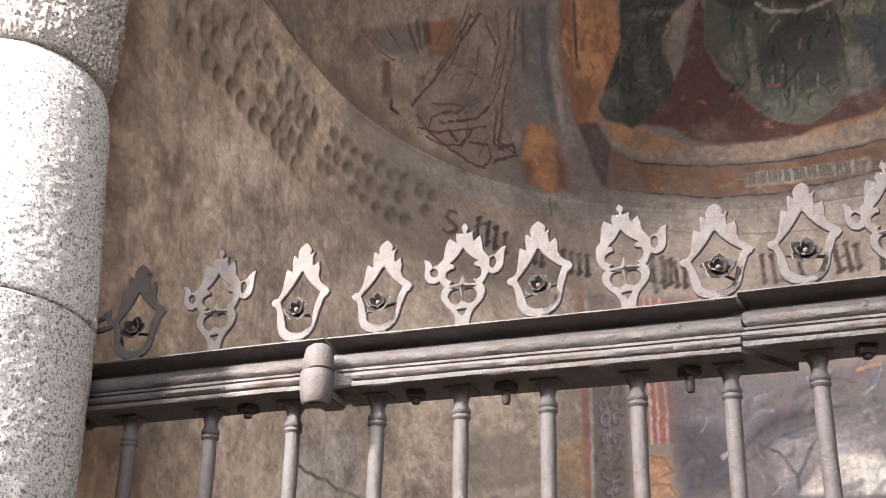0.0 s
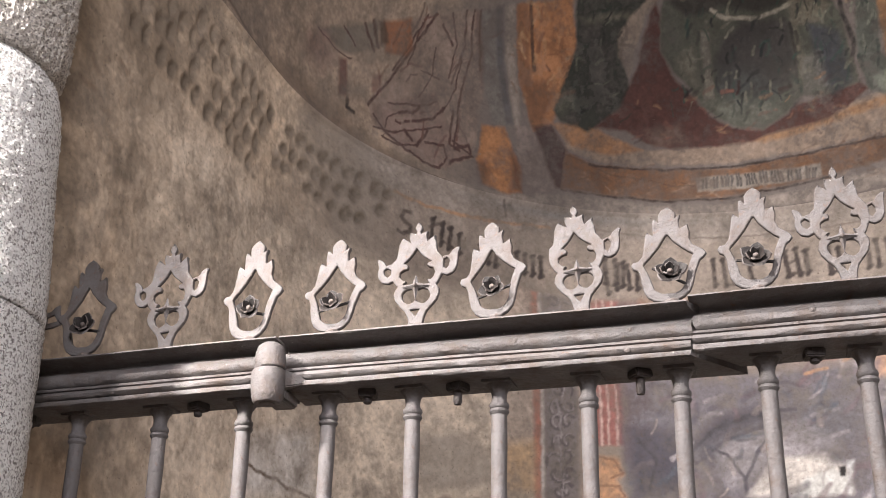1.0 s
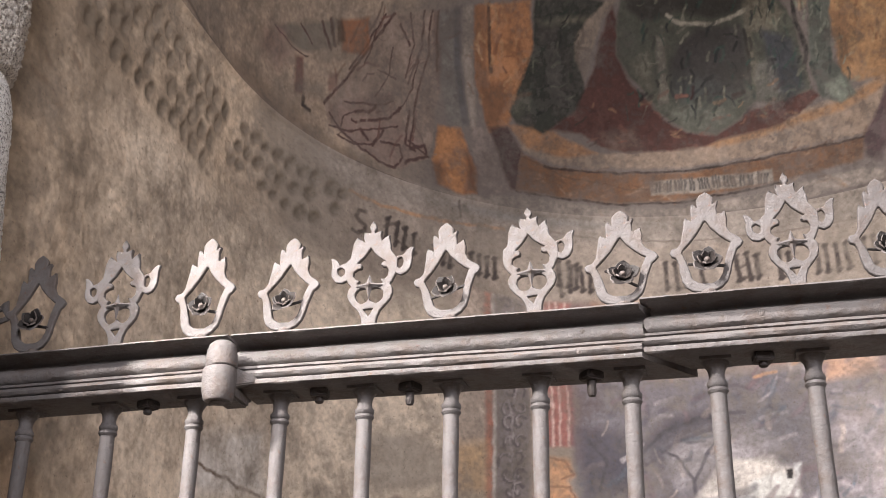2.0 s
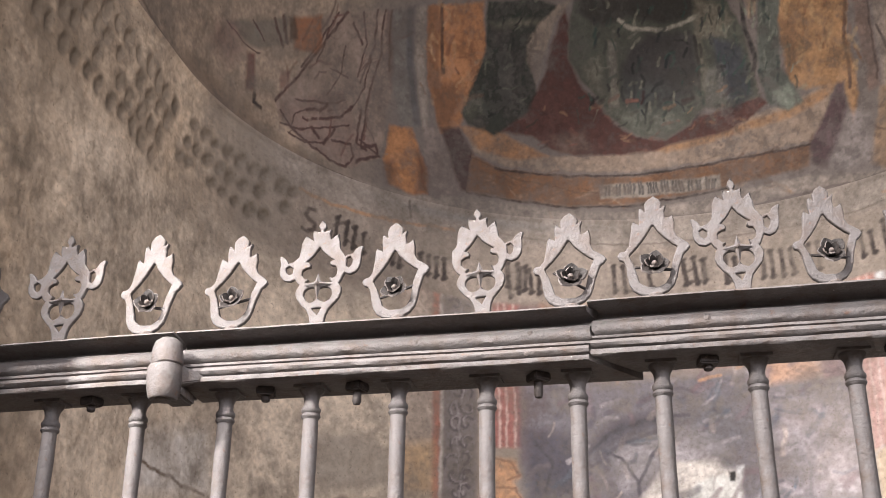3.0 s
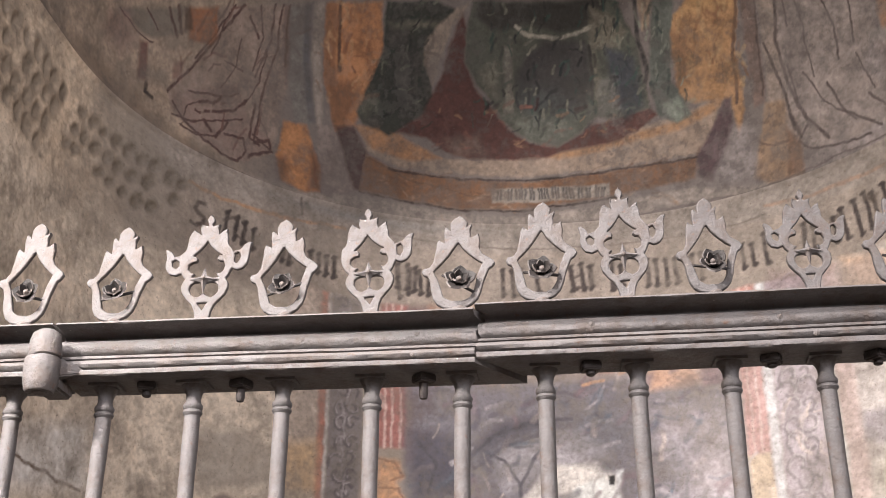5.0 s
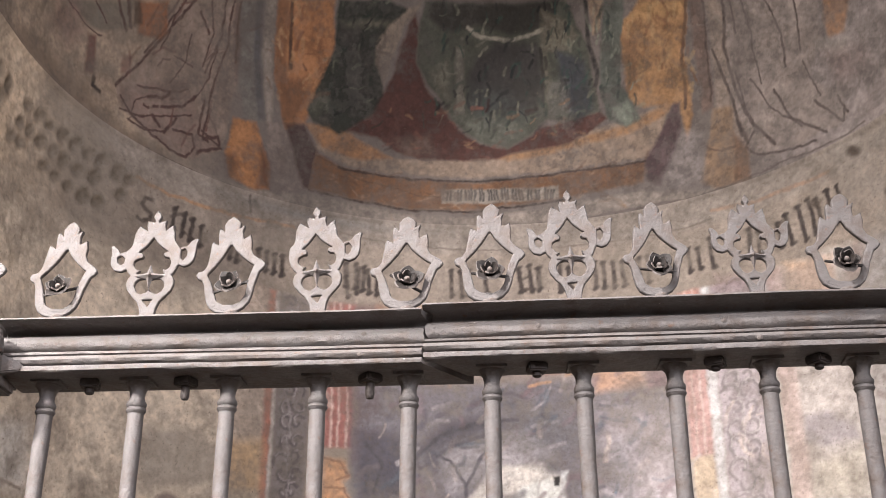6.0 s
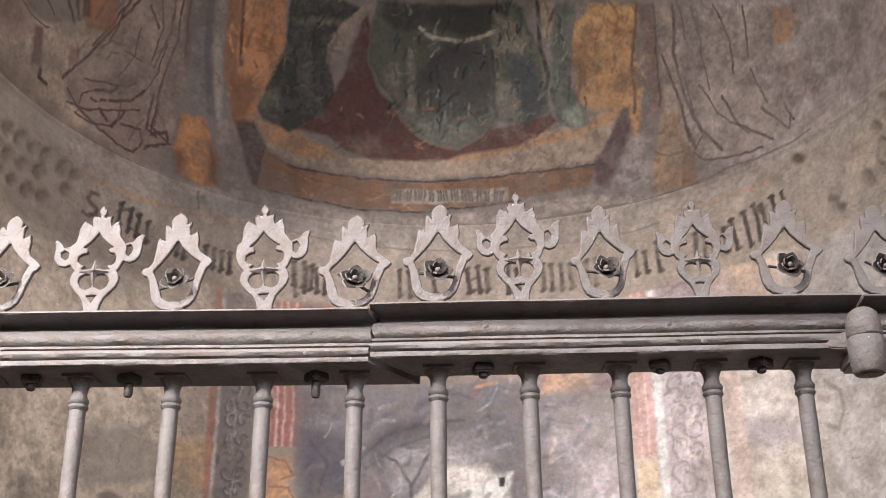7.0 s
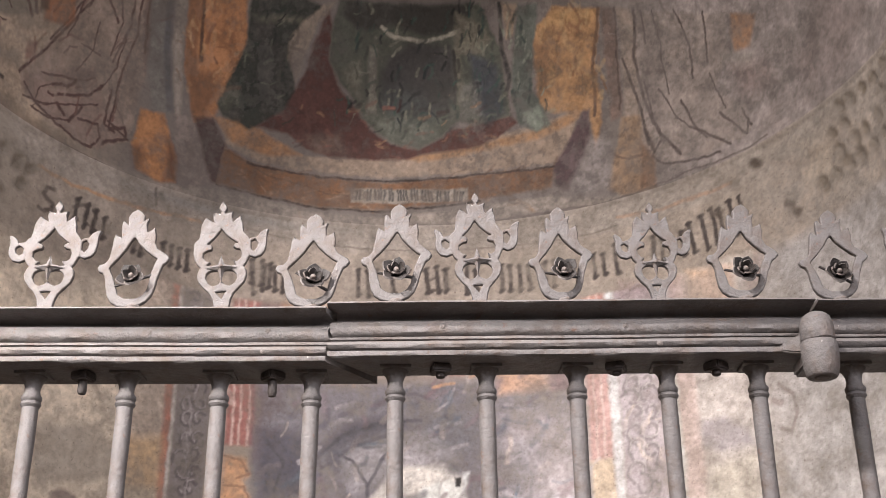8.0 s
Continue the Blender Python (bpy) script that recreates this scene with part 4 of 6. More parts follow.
    p.line((0.073, 0.057, 0.052), [(0.206, -0.196), (0.221, -0.188)], 0.0136, 0.697)
    p.line((0.073, 0.057, 0.052), [(0.208, -0.282), (0.223, -0.274)], 0.0136, 0.697)
    p.line((0.073, 0.057, 0.052), [(0.314, -0.182), (0.311, -0.288)], 0.017, 0.82)
    p.line((0.073, 0.057, 0.052), [(0.305, -0.186), (0.32, -0.178)], 0.0136, 0.697)
    p.line((0.073, 0.057, 0.052), [(0.306, -0.29), (0.321, -0.282)], 0.0136, 0.697)
    p.line((0.073, 0.057, 0.052), [(0.348, -0.186), (0.345, -0.287)], 0.017, 0.82)
    p.line((0.073, 0.057, 0.052), [(0.339, -0.19), (0.355, -0.182)], 0.0136, 0.697)
    p.line((0.073, 0.057, 0.052), [(0.34, -0.289), (0.356, -0.281)], 0.0136, 0.697)
    p.line((0.073, 0.057, 0.052), [(0.387, -0.191), (0.383, -0.291)], 0.017, 0.82)
    p.line((0.073, 0.057, 0.052), [(0.378, -0.194), (0.394, -0.187)], 0.0136, 0.697)
    p.line((0.073, 0.057, 0.052), [(0.379, -0.293), (0.394, -0.286)], 0.0136, 0.697)
    p.line((0.073, 0.057, 0.052), [(0.422, -0.191), (0.417, -0.291)], 0.017, 0.82)
    p.line((0.073, 0.057, 0.052), [(0.413, -0.194), (0.428, -0.187)], 0.0136, 0.697)
    p.line((0.073, 0.057, 0.052), [(0.413, -0.292), (0.428, -0.285)], 0.0136, 0.697)
    p.line((0.073, 0.057, 0.052), [(0.482, -0.195), (0.478, -0.29)], 0.017, 0.82)
    p.line((0.073, 0.057, 0.052), [(0.473, -0.198), (0.489, -0.191)], 0.0136, 0.697)
    p.line((0.073, 0.057, 0.052), [(0.473, -0.292), (0.489, -0.285)], 0.0136, 0.697)
    p.line((0.073, 0.057, 0.052), [(0.517, -0.191), (0.512, -0.291)], 0.017, 0.82)
    p.line((0.073, 0.057, 0.052), [(0.508, -0.194), (0.524, -0.188)], 0.0136, 0.697)
    p.line((0.073, 0.057, 0.052), [(0.508, -0.292), (0.523, -0.286)], 0.0136, 0.697)
    p.line((0.073, 0.057, 0.052), [(0.666, -0.196), (0.666, -0.287)], 0.017, 0.82)
    p.line((0.073, 0.057, 0.052), [(0.657, -0.199), (0.673, -0.193)], 0.0136, 0.697)
    p.line((0.073, 0.057, 0.052), [(0.662, -0.288), (0.678, -0.282)], 0.0136, 0.697)
    p.line((0.073, 0.057, 0.052), [(0.705, -0.201), (0.706, -0.286)], 0.017, 0.82)
    p.line((0.073, 0.057, 0.052), [(0.696, -0.203), (0.712, -0.198)], 0.0136, 0.697)
    p.line((0.073, 0.057, 0.052), [(0.701, -0.287), (0.717, -0.282)], 0.0136, 0.697)
    p.line((0.073, 0.057, 0.052), [(0.754, -0.171), (0.758, -0.293)], 0.017, 0.82)
    p.line((0.073, 0.057, 0.052), [(0.745, -0.173), (0.761, -0.168)], 0.0136, 0.697)
    p.line((0.073, 0.057, 0.052), [(0.753, -0.294), (0.769, -0.289)], 0.0136, 0.697)
    p.line((0.073, 0.057, 0.052), [(0.899, -0.182), (0.898, -0.288)], 0.017, 0.82)
    p.line((0.073, 0.057, 0.052), [(0.889, -0.184), (0.906, -0.18)], 0.0136, 0.697)
    p.line((0.073, 0.057, 0.052), [(0.893, -0.289), (0.91, -0.285)], 0.0136, 0.697)
    p.line((0.073, 0.057, 0.052), [(0.933, -0.201), (0.934, -0.285)], 0.017, 0.82)
    p.line((0.073, 0.057, 0.052), [(0.924, -0.203), (0.94, -0.199)], 0.0136, 0.697)
    p.line((0.073, 0.057, 0.052), [(0.93, -0.286), (0.946, -0.282)], 0.0136, 0.697)
    p.line((0.092, 0.071, 0.062), [(0.069, -0.218), (0.03, -0.235), (0.038, -0.272), (0.072, -0.268)], 0.012, 0.6)
    p.line((0.073, 0.057, 0.052), [(1.011, -0.198), (1.02, -0.288)], 0.016, 0.82)
    p.line((0.073, 0.057, 0.052), [(1.002, -0.2), (1.018, -0.196)], 0.0128, 0.697)
    p.line((0.073, 0.057, 0.052), [(1.015, -0.289), (1.031, -0.285)], 0.0128, 0.697)
    p.line((0.073, 0.057, 0.052), [(1.045, -0.178), (1.061, -0.288)], 0.016, 0.82)
    p.line((0.073, 0.057, 0.052), [(1.036, -0.18), (1.052, -0.176)], 0.0128, 0.697)
    p.line((0.073, 0.057, 0.052), [(1.056, -0.288), (1.073, -0.285)], 0.0128, 0.697)
    p.line((0.073, 0.057, 0.052), [(1.093, -0.164), (1.115, -0.293)], 0.016, 0.82)
    p.line((0.073, 0.057, 0.052), [(1.084, -0.165), (1.101, -0.162)], 0.0128, 0.697)
    p.line((0.073, 0.057, 0.052), [(1.111, -0.293), (1.127, -0.29)], 0.0128, 0.697)
    p.line((0.073, 0.057, 0.052), [(1.137, -0.153), (1.157, -0.29)], 0.016, 0.82)
    p.line((0.073, 0.057, 0.052), [(1.127, -0.154), (1.144, -0.151)], 0.0128, 0.697)
    p.line((0.073, 0.057, 0.052), [(1.153, -0.29), (1.169, -0.287)], 0.0128, 0.697)
    p.line((0.073, 0.057, 0.052), [(1.168, -0.165), (1.187, -0.275)], 0.016, 0.82)
    p.line((0.073, 0.057, 0.052), [(1.159, -0.165), (1.176, -0.163)], 0.0128, 0.697)
    p.line((0.073, 0.057, 0.052), [(1.183, -0.275), (1.199, -0.272)], 0.0128, 0.697)
    p.line((0.073, 0.057, 0.052), [(1.213, -0.151), (1.233, -0.283)], 0.016, 0.82)
    p.line((0.073, 0.057, 0.052), [(1.203, -0.152), (1.22, -0.15)], 0.0128, 0.697)
    p.line((0.073, 0.057, 0.052), [(1.229, -0.283), (1.246, -0.281)], 0.0128, 0.697)
    p.line((0.073, 0.057, 0.052), [(1.26, -0.157), (1.277, -0.274)], 0.016, 0.82)
    p.line((0.073, 0.057, 0.052), [(1.251, -0.157), (1.268, -0.155)], 0.0128, 0.697)
    p.line((0.073, 0.057, 0.052), [(1.273, -0.274), (1.29, -0.272)], 0.0128, 0.697)
    p.line((0.092, 0.071, 0.062), [(0.999, -0.221), (1.03, -0.195), (1.045, -0.226)], 0.012, 0.6)
    p.line((0.092, 0.071, 0.062), [(1.206, -0.204), (1.236, -0.194), (1.261, -0.221)], 0.012, 0.6)
    p.line((0.114, 0.088, 0.076), [(-1.02, -0.013), (-1.009, -0.072)], 0.01, 0.6)
    # painted panels under the inscription
    p.poly((0.747, 0.612, 0.507), [(-1.049, -0.36), (-0.915, -0.36), (-0.915, -1.32), (-1.049, -1.32)], 0.7, 0.008, 0.35)
    p.poly((0.611, 0.265, 0.199), [(-0.915, -0.36), (-0.889, -0.36), (-0.889, -1.32), (-0.915, -1.32)], 0.8, 0.008, 0.35)
    p.poly((0.8, 0.742, 0.681), [(-0.889, -0.36), (-0.875, -0.36), (-0.875, -1.32), (-0.889, -1.32)], 0.7, 0.004, 0.35)
    p.poly((0.303, 0.266, 0.259), [(-0.875, -0.36), (-0.748, -0.36), (-0.748, -1.32), (-0.875, -1.32)], 0.85, 0.008, 0.35)
    p.poly((0.654, 0.508, 0.441), [(-0.74, -0.36), (-0.687, -0.36), (-0.687, -1.32), (-0.74, -1.32)], 0.7, 0.008, 0.35)
    p.poly((0.421, 0.186, 0.162), [(-0.687, -0.36), (-0.585, -0.36), (-0.585, -0.9), (-0.687, -0.9)], 0.85, 0.008, 0.35)
    p.poly((0.8, 0.597, 0.524), [(-0.668, -0.36), (-0.66, -0.36), (-0.66, -0.9), (-0.668, -0.9)], 0.7, 0.004, 0.35)
    p.poly((0.8, 0.597, 0.524), [(-0.642, -0.36), (-0.634, -0.36), (-0.634, -0.9), (-0.642, -0.9)], 0.7, 0.004, 0.35)
    p.poly((0.8, 0.597, 0.524), [(-0.611, -0.36), (-0.603, -0.36), (-0.603, -0.9), (-0.611, -0.9)], 0.7, 0.004, 0.35)
    p.poly((0.213, 0.117, 0.121), [(-0.585, -0.36), (-0.487, -0.36), (-0.487, -0.95), (-0.585, -0.95)], 0.8, 0.02, 0.35)
    p.poly((0.219, 0.2, 0.219), [(-0.585, -0.62), (0.6, -0.62), (0.6, -1.32), (-0.585, -1.32)], 0.8, 0.03, 0.35)
    p.poly((0.656, 0.347, 0.201), [(-0.487, -0.36), (-0.283, -0.36), (-0.283, -0.62), (-0.487, -0.62)], 0.75, 0.03, 0.35)
    p.poly((0.388, 0.275, 0.248), [(-0.283, -0.36), (0.291, -0.36), (0.291, -0.6), (-0.283, -0.6)], 0.6, 0.04, 0.35)
    p.poly((0.785, 0.458, 0.282), [(0.291, -0.36), (0.472, -0.36), (0.472, -0.68), (0.291, -0.68)], 0.8, 0.02, 0.35)
    p.poly((0.274, 0.14, 0.14), [(0.472, -0.36), (0.548, -0.36), (0.548, -0.7), (0.472, -0.7)], 0.85, 0.008, 0.35)
    p.poly((0.599, 0.441, 0.397), [(0.548, -0.36), (0.608, -0.36), (0.608, -0.7), (0.548, -0.7)], 0.6, 0.02, 0.35)
    p.poly((0.61, 0.317, 0.264), [(0.608, -0.36), (0.691, -0.36), (0.691, -0.96), (0.608, -0.96)], 0.85, 0.008, 0.35)
    p.poly((0.8, 0.602, 0.53), [(0.629, -0.36), (0.637, -0.36), (0.637, -0.96), (0.629, -0.96)], 0.6, 0.004, 0.35)
    p.poly((0.8, 0.602, 0.53), [(0.657, -0.36), (0.666, -0.36), (0.666, -0.96), (0.657, -0.96)], 0.6, 0.004, 0.35)
    p.poly((0.8, 0.615, 0.394), [(0.608, -0.96), (0.686, -0.96), (0.686, -1.32), (0.608, -1.32)], 0.8, 0.008, 0.35)
    p.poly((0.8, 0.8, 0.8), [(0.691, -0.36), (0.724, -0.36), (0.724, -1.32), (0.691, -1.32)], 0.8, 0.008, 0.35)
    p.poly((0.473, 0.407, 0.434), [(0.728, -0.36), (0.877, -0.36), (0.877, -1.32), (0.728, -1.32)], 0.8, 0.008, 0.35)
    p.poly((0.8, 0.8, 0.749), [(0.886, -0.36), (0.944, -0.36), (0.944, -1.32), (0.886, -1.32)], 0.7, 0.008, 0.35)
    p.poly((0.788, 0.589, 0.517), [(0.944, -0.36), (1.015, -0.36), (1.015, -1.32), (0.944, -1.32)], 0.7, 0.008, 0.35)
    p.poly((0.8, 0.726, 0.665), [(1.015, -0.36), (1.269, -0.36), (1.269, -1.32), (1.015, -1.32)], 0.7, 0.02, 0.35)
    # worn scrollwork on the two painted pilasters
    scrolls(p, -0.866, -0.756, -0.38, -1.32, (0.136, 0.114, 0.118), (0.551, 0.498, 0.488))
    scrolls(p, 0.736, 0.869, -0.38, -1.32, (0.136, 0.114, 0.118), (0.551, 0.498, 0.488))
    # clouds, arches and figures of the ruined scene, as plain shapes
    p.poly((0.799, 0.53, 0.276), [(-1.03, -0.92), (-0.911, -0.903), (-0.91, -1.069), (-1.034, -1.087)], 0.7, 0.02, 0.35)
    p.poly((0.8, 0.686, 0.516), [(-1.034, -1.087), (-0.91, -1.069), (-0.91, -1.11), (-1.04, -1.128)], 0.6, 0.008, 0.35)
    p.poly((0.472, 0.414, 0.347), [(-1.359, -0.938), (-1.227, -0.915), (-1.07, -0.968), (-1.066, -1.074), (-1.344, -1.144), (-1.381, -1.045)], 0.75, 0.02, 0.35)
    p.poly((0.234, 0.179, 0.169), [(-1.291, -1.151), (-1.252, -1.134), (-1.2, -1.142), (-1.177, -1.163), (-1.297, -1.183)], 0.7, 0.008, 0.35)
    p.poly((0.763, 0.431, 0.239), [(-0.692, -0.938), (-0.611, -0.941), (-0.592, -0.998), (-0.621, -1.016), (-0.591, -1.075), (-0.689, -1.099)], 0.85, 0.012, 0.35)
    p.line((0.262, 0.132, 0.089), [(-0.692, -0.938), (-0.625, -0.948), (-0.592, -0.994), (-0.641, -1.01)], 0.008, 0.6)
    p.line((0.262, 0.132, 0.089), [(-0.679, -1.037), (-0.609, -1.038), (-0.596, -1.072)], 0.008, 0.6)
    p.poly((0.103, 0.095, 0.116), [(-0.577, -0.834), (-0.44, -0.821), (-0.357, -0.896), (-0.391, -1.061), (-0.564, -1.073)], 0.75, 0.03, 0.35)
    p.poly((0.097, 0.09, 0.11), [(-0.358, -0.876), (-0.239, -0.788), (-0.078, -0.746), (-0.037, -0.804), (-0.198, -0.848), (-0.296, -0.953)], 0.75, 0.02, 0.35)
    p.poly((0.205, 0.199, 0.217), [(-0.037, -0.762), (0.125, -0.744), (0.226, -0.811), (0.224, -0.893), (0.043, -0.887)], 0.5, 0.03, 0.35)
    p.poly((0.483, 0.454, 0.464), [(-0.277, -0.892), (-0.118, -0.825), (0.043, -0.825), (0.123, -0.909), (-0.077, -0.948), (-0.234, -1.031)], 0.5, 0.03, 0.35)
    p.line((0.097, 0.089, 0.101), [(-0.364, -0.921), (-0.279, -0.835), (-0.158, -0.789), (0.003, -0.773)], 0.012, 0.6)
    p.line((0.097, 0.089, 0.101), [(-0.343, -0.956), (-0.238, -0.87), (-0.078, -0.815)], 0.012, 0.6)
    p.line((0.097, 0.089, 0.101), [(-0.297, -0.893), (-0.237, -0.921), (-0.185, -1.009), (-0.175, -1.068)], 0.012, 0.6)
    p.line((0.097, 0.089, 0.101), [(-0.185, -1.009), (-0.137, -0.918), (-0.097, -0.866)], 0.012, 0.6)
    p.line((0.097, 0.089, 0.101), [(0.283, -0.917), (0.364, -0.902), (0.401, -0.985), (0.387, -1.083)], 0.012, 0.6)
    p.line((0.097, 0.089, 0.101), [(0.401, -0.985), (0.445, -0.909), (0.488, -0.852)], 0.012, 0.6)
    p.line((0.097, 0.089, 0.101), [(-0.539, -0.87), (-0.475, -0.944), (-0.51, -1.045)], 0.012, 0.6)
    p.poly((0.8, 0.742, 0.681), [(-0.175, -1.068), (-0.116, -0.978), (-0.037, -0.939), (0.083, -0.937), (0.152, -0.991), (0.16, -1.071)], 0.8, 0.012, 0.35)
    p.poly((0.8, 0.8, 0.761), [(-0.037, -1.067), (0.013, -1.012), (0.102, -0.99), (0.145, -1.011), (0.15, -1.071)], 0.7, 0.008, 0.35)
    p.poly((0.033, 0.029, 0.029), [(0.119, -0.982), (0.142, -0.983), (0.14, -1.015), (0.121, -1.014)], 0.85, 0.004, 0.35)
    p.poly((0.8, 0.8, 0.787), [(0.147, -0.968), (0.171, -0.965), (0.164, -1.005), (0.156, -1.067), (0.142, -1.066), (0.149, -1.004)], 0.75, 0.006, 0.35)
    p.poly((0.174, 0.174, 0.197), [(0.086, -0.945), (0.135, -0.943), (0.135, -0.975), (0.104, -0.977)], 0.6, 0.01, 0.35)
    p.poly((0.186, 0.175, 0.198), [(-0.369, -0.936), (-0.266, -0.832), (-0.124, -0.795), (-0.101, -0.816), (-0.226, -0.862), (-0.319, -0.959)], 0.55, 0.012, 0.35)
    p.poly((0.608, 0.531, 0.531), [(0.287, -0.794), (0.45, -0.787), (0.55, -0.839), (0.557, -1.081), (0.437, -1.071), (0.324, -0.899)], 0.5, 0.04, 0.35)
    p.poly((0.348, 0.339, 0.382), [(0.326, -0.838), (0.427, -0.867), (0.44, -1.008), (0.34, -1.02)], 0.45, 0.03, 0.35)
    p.poly((0.41, 0.366, 0.375), [(1.024, -0.891), (1.109, -0.89), (1.182, -0.961), (1.198, -1.001), (1.078, -1.003), (1.015, -0.973)], 0.8, 0.012, 0.35)
    p.poly((0.8, 0.722, 0.566), [(1.027, -1.05), (1.207, -1.029), (1.208, -1.186), (1.015, -1.154)], 0.65, 0.02, 0.35)
    p.poly((0.567, 0.567, 0.567), [(1.312, -1.1), (1.361, -1.093), (1.354, -1.195), (1.292, -1.187)], 0.5, 0.02, 0.35)
    p.poly((0.799, 0.52, 0.332), [(1.018, -0.348), (1.197, -0.383), (1.2, -0.527), (1.014, -0.484)], 0.6, 0.015, 0.35)
    p.poly((0.45, 0.31, 0.318), [(0.754, -0.323), (0.97, -0.377), (0.961, -0.47), (0.736, -0.417)], 0.45, 0.02, 0.35)
    p.poly((0.583, 0.373, 0.312), [(1.233, -0.456), (1.291, -0.375), (1.322, -0.406), (1.254, -0.554), (1.217, -0.542)], 0.4, 0.015, 0.35)
    p.line((0.208, 0.162, 0.129), [(1.319, -0.832), (1.369, -0.882), (1.381, -0.948), (1.351, -0.994), (1.313, -0.98)], 0.014, 0.7)
    p.line((0.208, 0.162, 0.129), [(1.297, -0.885), (1.318, -0.898)], 0.024, 0.7)
    # patch of lamplight painted pale, with the crack along its edge
    p.poly((0.8, 0.8, 0.8), [(-2.123, -1.121), (-1.833, -1.04), (-1.795, -1.226), (-2.213, -1.312), (-2.21, -1.22)], 0.55, 0.03, 0.35)
    p.line((0.171, 0.116, 0.08), [(-2.162, -1.205), (-2.085, -1.218), (-1.989, -1.212), (-1.93, -1.227), (-1.821, -1.228)], 0.01, 0.75)
    # rubbed and flaking paint of the ruined scene; weaker light at one end painted grey
    p.wash((0.40, 0.36, 0.36), np.clip((p.s - 0.15) / 0.3, 0, 1) * np.clip((-0.36 - p.w) / 0.04, 0, 1), 0.36)
    scuffs(p, -0.58, 0.58, -1.15, -0.46, 150, [(0.10, 0.095, 0.115), (0.50, 0.46, 0.47), (0.24, 0.17, 0.18), (0.13, 0.15, 0.18)], 91, 0.09, 0.016, 0.40, 0.6)
    scuffs(p, -0.48, 0.46, -0.66, -0.40, 40, [(0.70, 0.40, 0.22), (0.36, 0.18, 0.14)], 92, 0.06, 0.018, 0.40, 0.8)
    scuffs(p, -0.99, 1.00, -1.15, -0.38, 70, [(0.30, 0.25, 0.24), (0.62, 0.52, 0.46)], 93, 0.07, 0.012, 0.35, 1.5)
    # stains and chips
    p.line((0.108, 0.08, 0.062), [(1.341, -0.058), (1.355, -0.071)], 0.03, 0.7)
    p.line((0.108, 0.08, 0.062), [(1.331, -0.059), (1.346, -0.072)], 0.03, 0.7)
    p.line((0.108, 0.08, 0.062), [(1.454, -0.259), (1.469, -0.271)], 0.03, 0.7)
    p.line((0.108, 0.08, 0.062), [(1.48, -0.296), (1.495, -0.309)], 0.03, 0.7)
    p.line((0.108, 0.08, 0.062), [(1.158, -0.174), (1.173, -0.186)], 0.03, 0.7)
    p.poly((0.466, 0.39, 0.304), [(1.515, -0.075), (1.646, -0.1), (1.751, -0.255), (1.68, -0.318), (1.542, -0.212)], 0.4, 0.04, 0.35)
    p.poly((0.281, 0.212, 0.169), [(1.409, -0.088), (1.609, -0.143), (1.549, -0.175)], 0.4, 0.02, 0.35)
    p.line((0.238, 0.146, 0.091), [(-3.09, -0.592), (-3.018, -0.586), (-2.998, -0.611), (-2.964, -0.614)], 0.02, 0.45)
    p.line((0.238, 0.146, 0.091), [(-2.95, -0.463), (-2.922, -0.477)], 0.02, 0.45)
    p.line((0.238, 0.146, 0.091), [(-3.047, -0.522), (-3.027, -0.539)], 0.02, 0.45)


S_DOME = np.concatenate([np.linspace(-FRONT, -2.66, 60), np.linspace(-2.65, 2.1, 1250), np.linspace(2.12, FRONT, 60)])
W_DOME = np.concatenate([np.linspace(0, 1.0, 250), np.linspace(1.03, HALF, 30)])
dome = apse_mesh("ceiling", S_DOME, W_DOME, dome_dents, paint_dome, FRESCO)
tagged(dome, "frescoed half dome of the apse, faded painted plaster", "ceiling", kind="structure")
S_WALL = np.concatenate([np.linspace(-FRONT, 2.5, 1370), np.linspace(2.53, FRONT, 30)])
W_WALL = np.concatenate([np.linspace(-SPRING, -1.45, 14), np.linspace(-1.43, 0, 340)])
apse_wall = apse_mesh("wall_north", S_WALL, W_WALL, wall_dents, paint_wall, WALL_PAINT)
tagged(apse_wall, "curved apse wall with worn plaster, painted panels and a black inscription", "wall", kind="structure")


# ---- the nave round the camera ----
def slab(name, x0, x1, y0, y1, z0, z1, mat, label, category):
    bm = bmesh.new()
    box(bm, x0, x1, y0, y1, z0, z1)
    return tagged(link_mesh(name, bm, mat, smooth=False), label, category, kind="structure")


slab("floor", -4.2, 4.2, -5.2, 4.5, -0.2, 0.0, FLOOR, "grey stone church floor", "floor")
slab("wall_west", -4.2, -4.0, -5.2, 1.75, 0, 6.2, PLAIN, "plain plastered nave wall", "wall")
slab("wall_east", 4.0, 4.2, -5.2, 1.75, 0, 6.2, PLAIN, "plain plastered nave wall", "wall")
# south wall in three pieces: its opening is added for the fill lamp
slab("wall_south", -4.0, 1.7, -5.2, -5.0, 0, 6.2, PLAIN, "plain plastered nave wall", "wall")
slab("wall_south_low", 1.7, 4.0, -5.2, -5.0, 0, 3.8, PLAIN, "plain plastered nave wall under the added opening", "wall")
slab("wall_south_lintel", 1.7, 4.0, -5.2, -5.0, 6.05, 6.2, PLAIN, "plain plastered lintel of the added opening", "wall")
slab("ceiling_nave", -4.0, 4.0, -5.2, 1.75, 6.2, 6.4, PLAIN, "plain plastered nave ceiling", "ceiling")


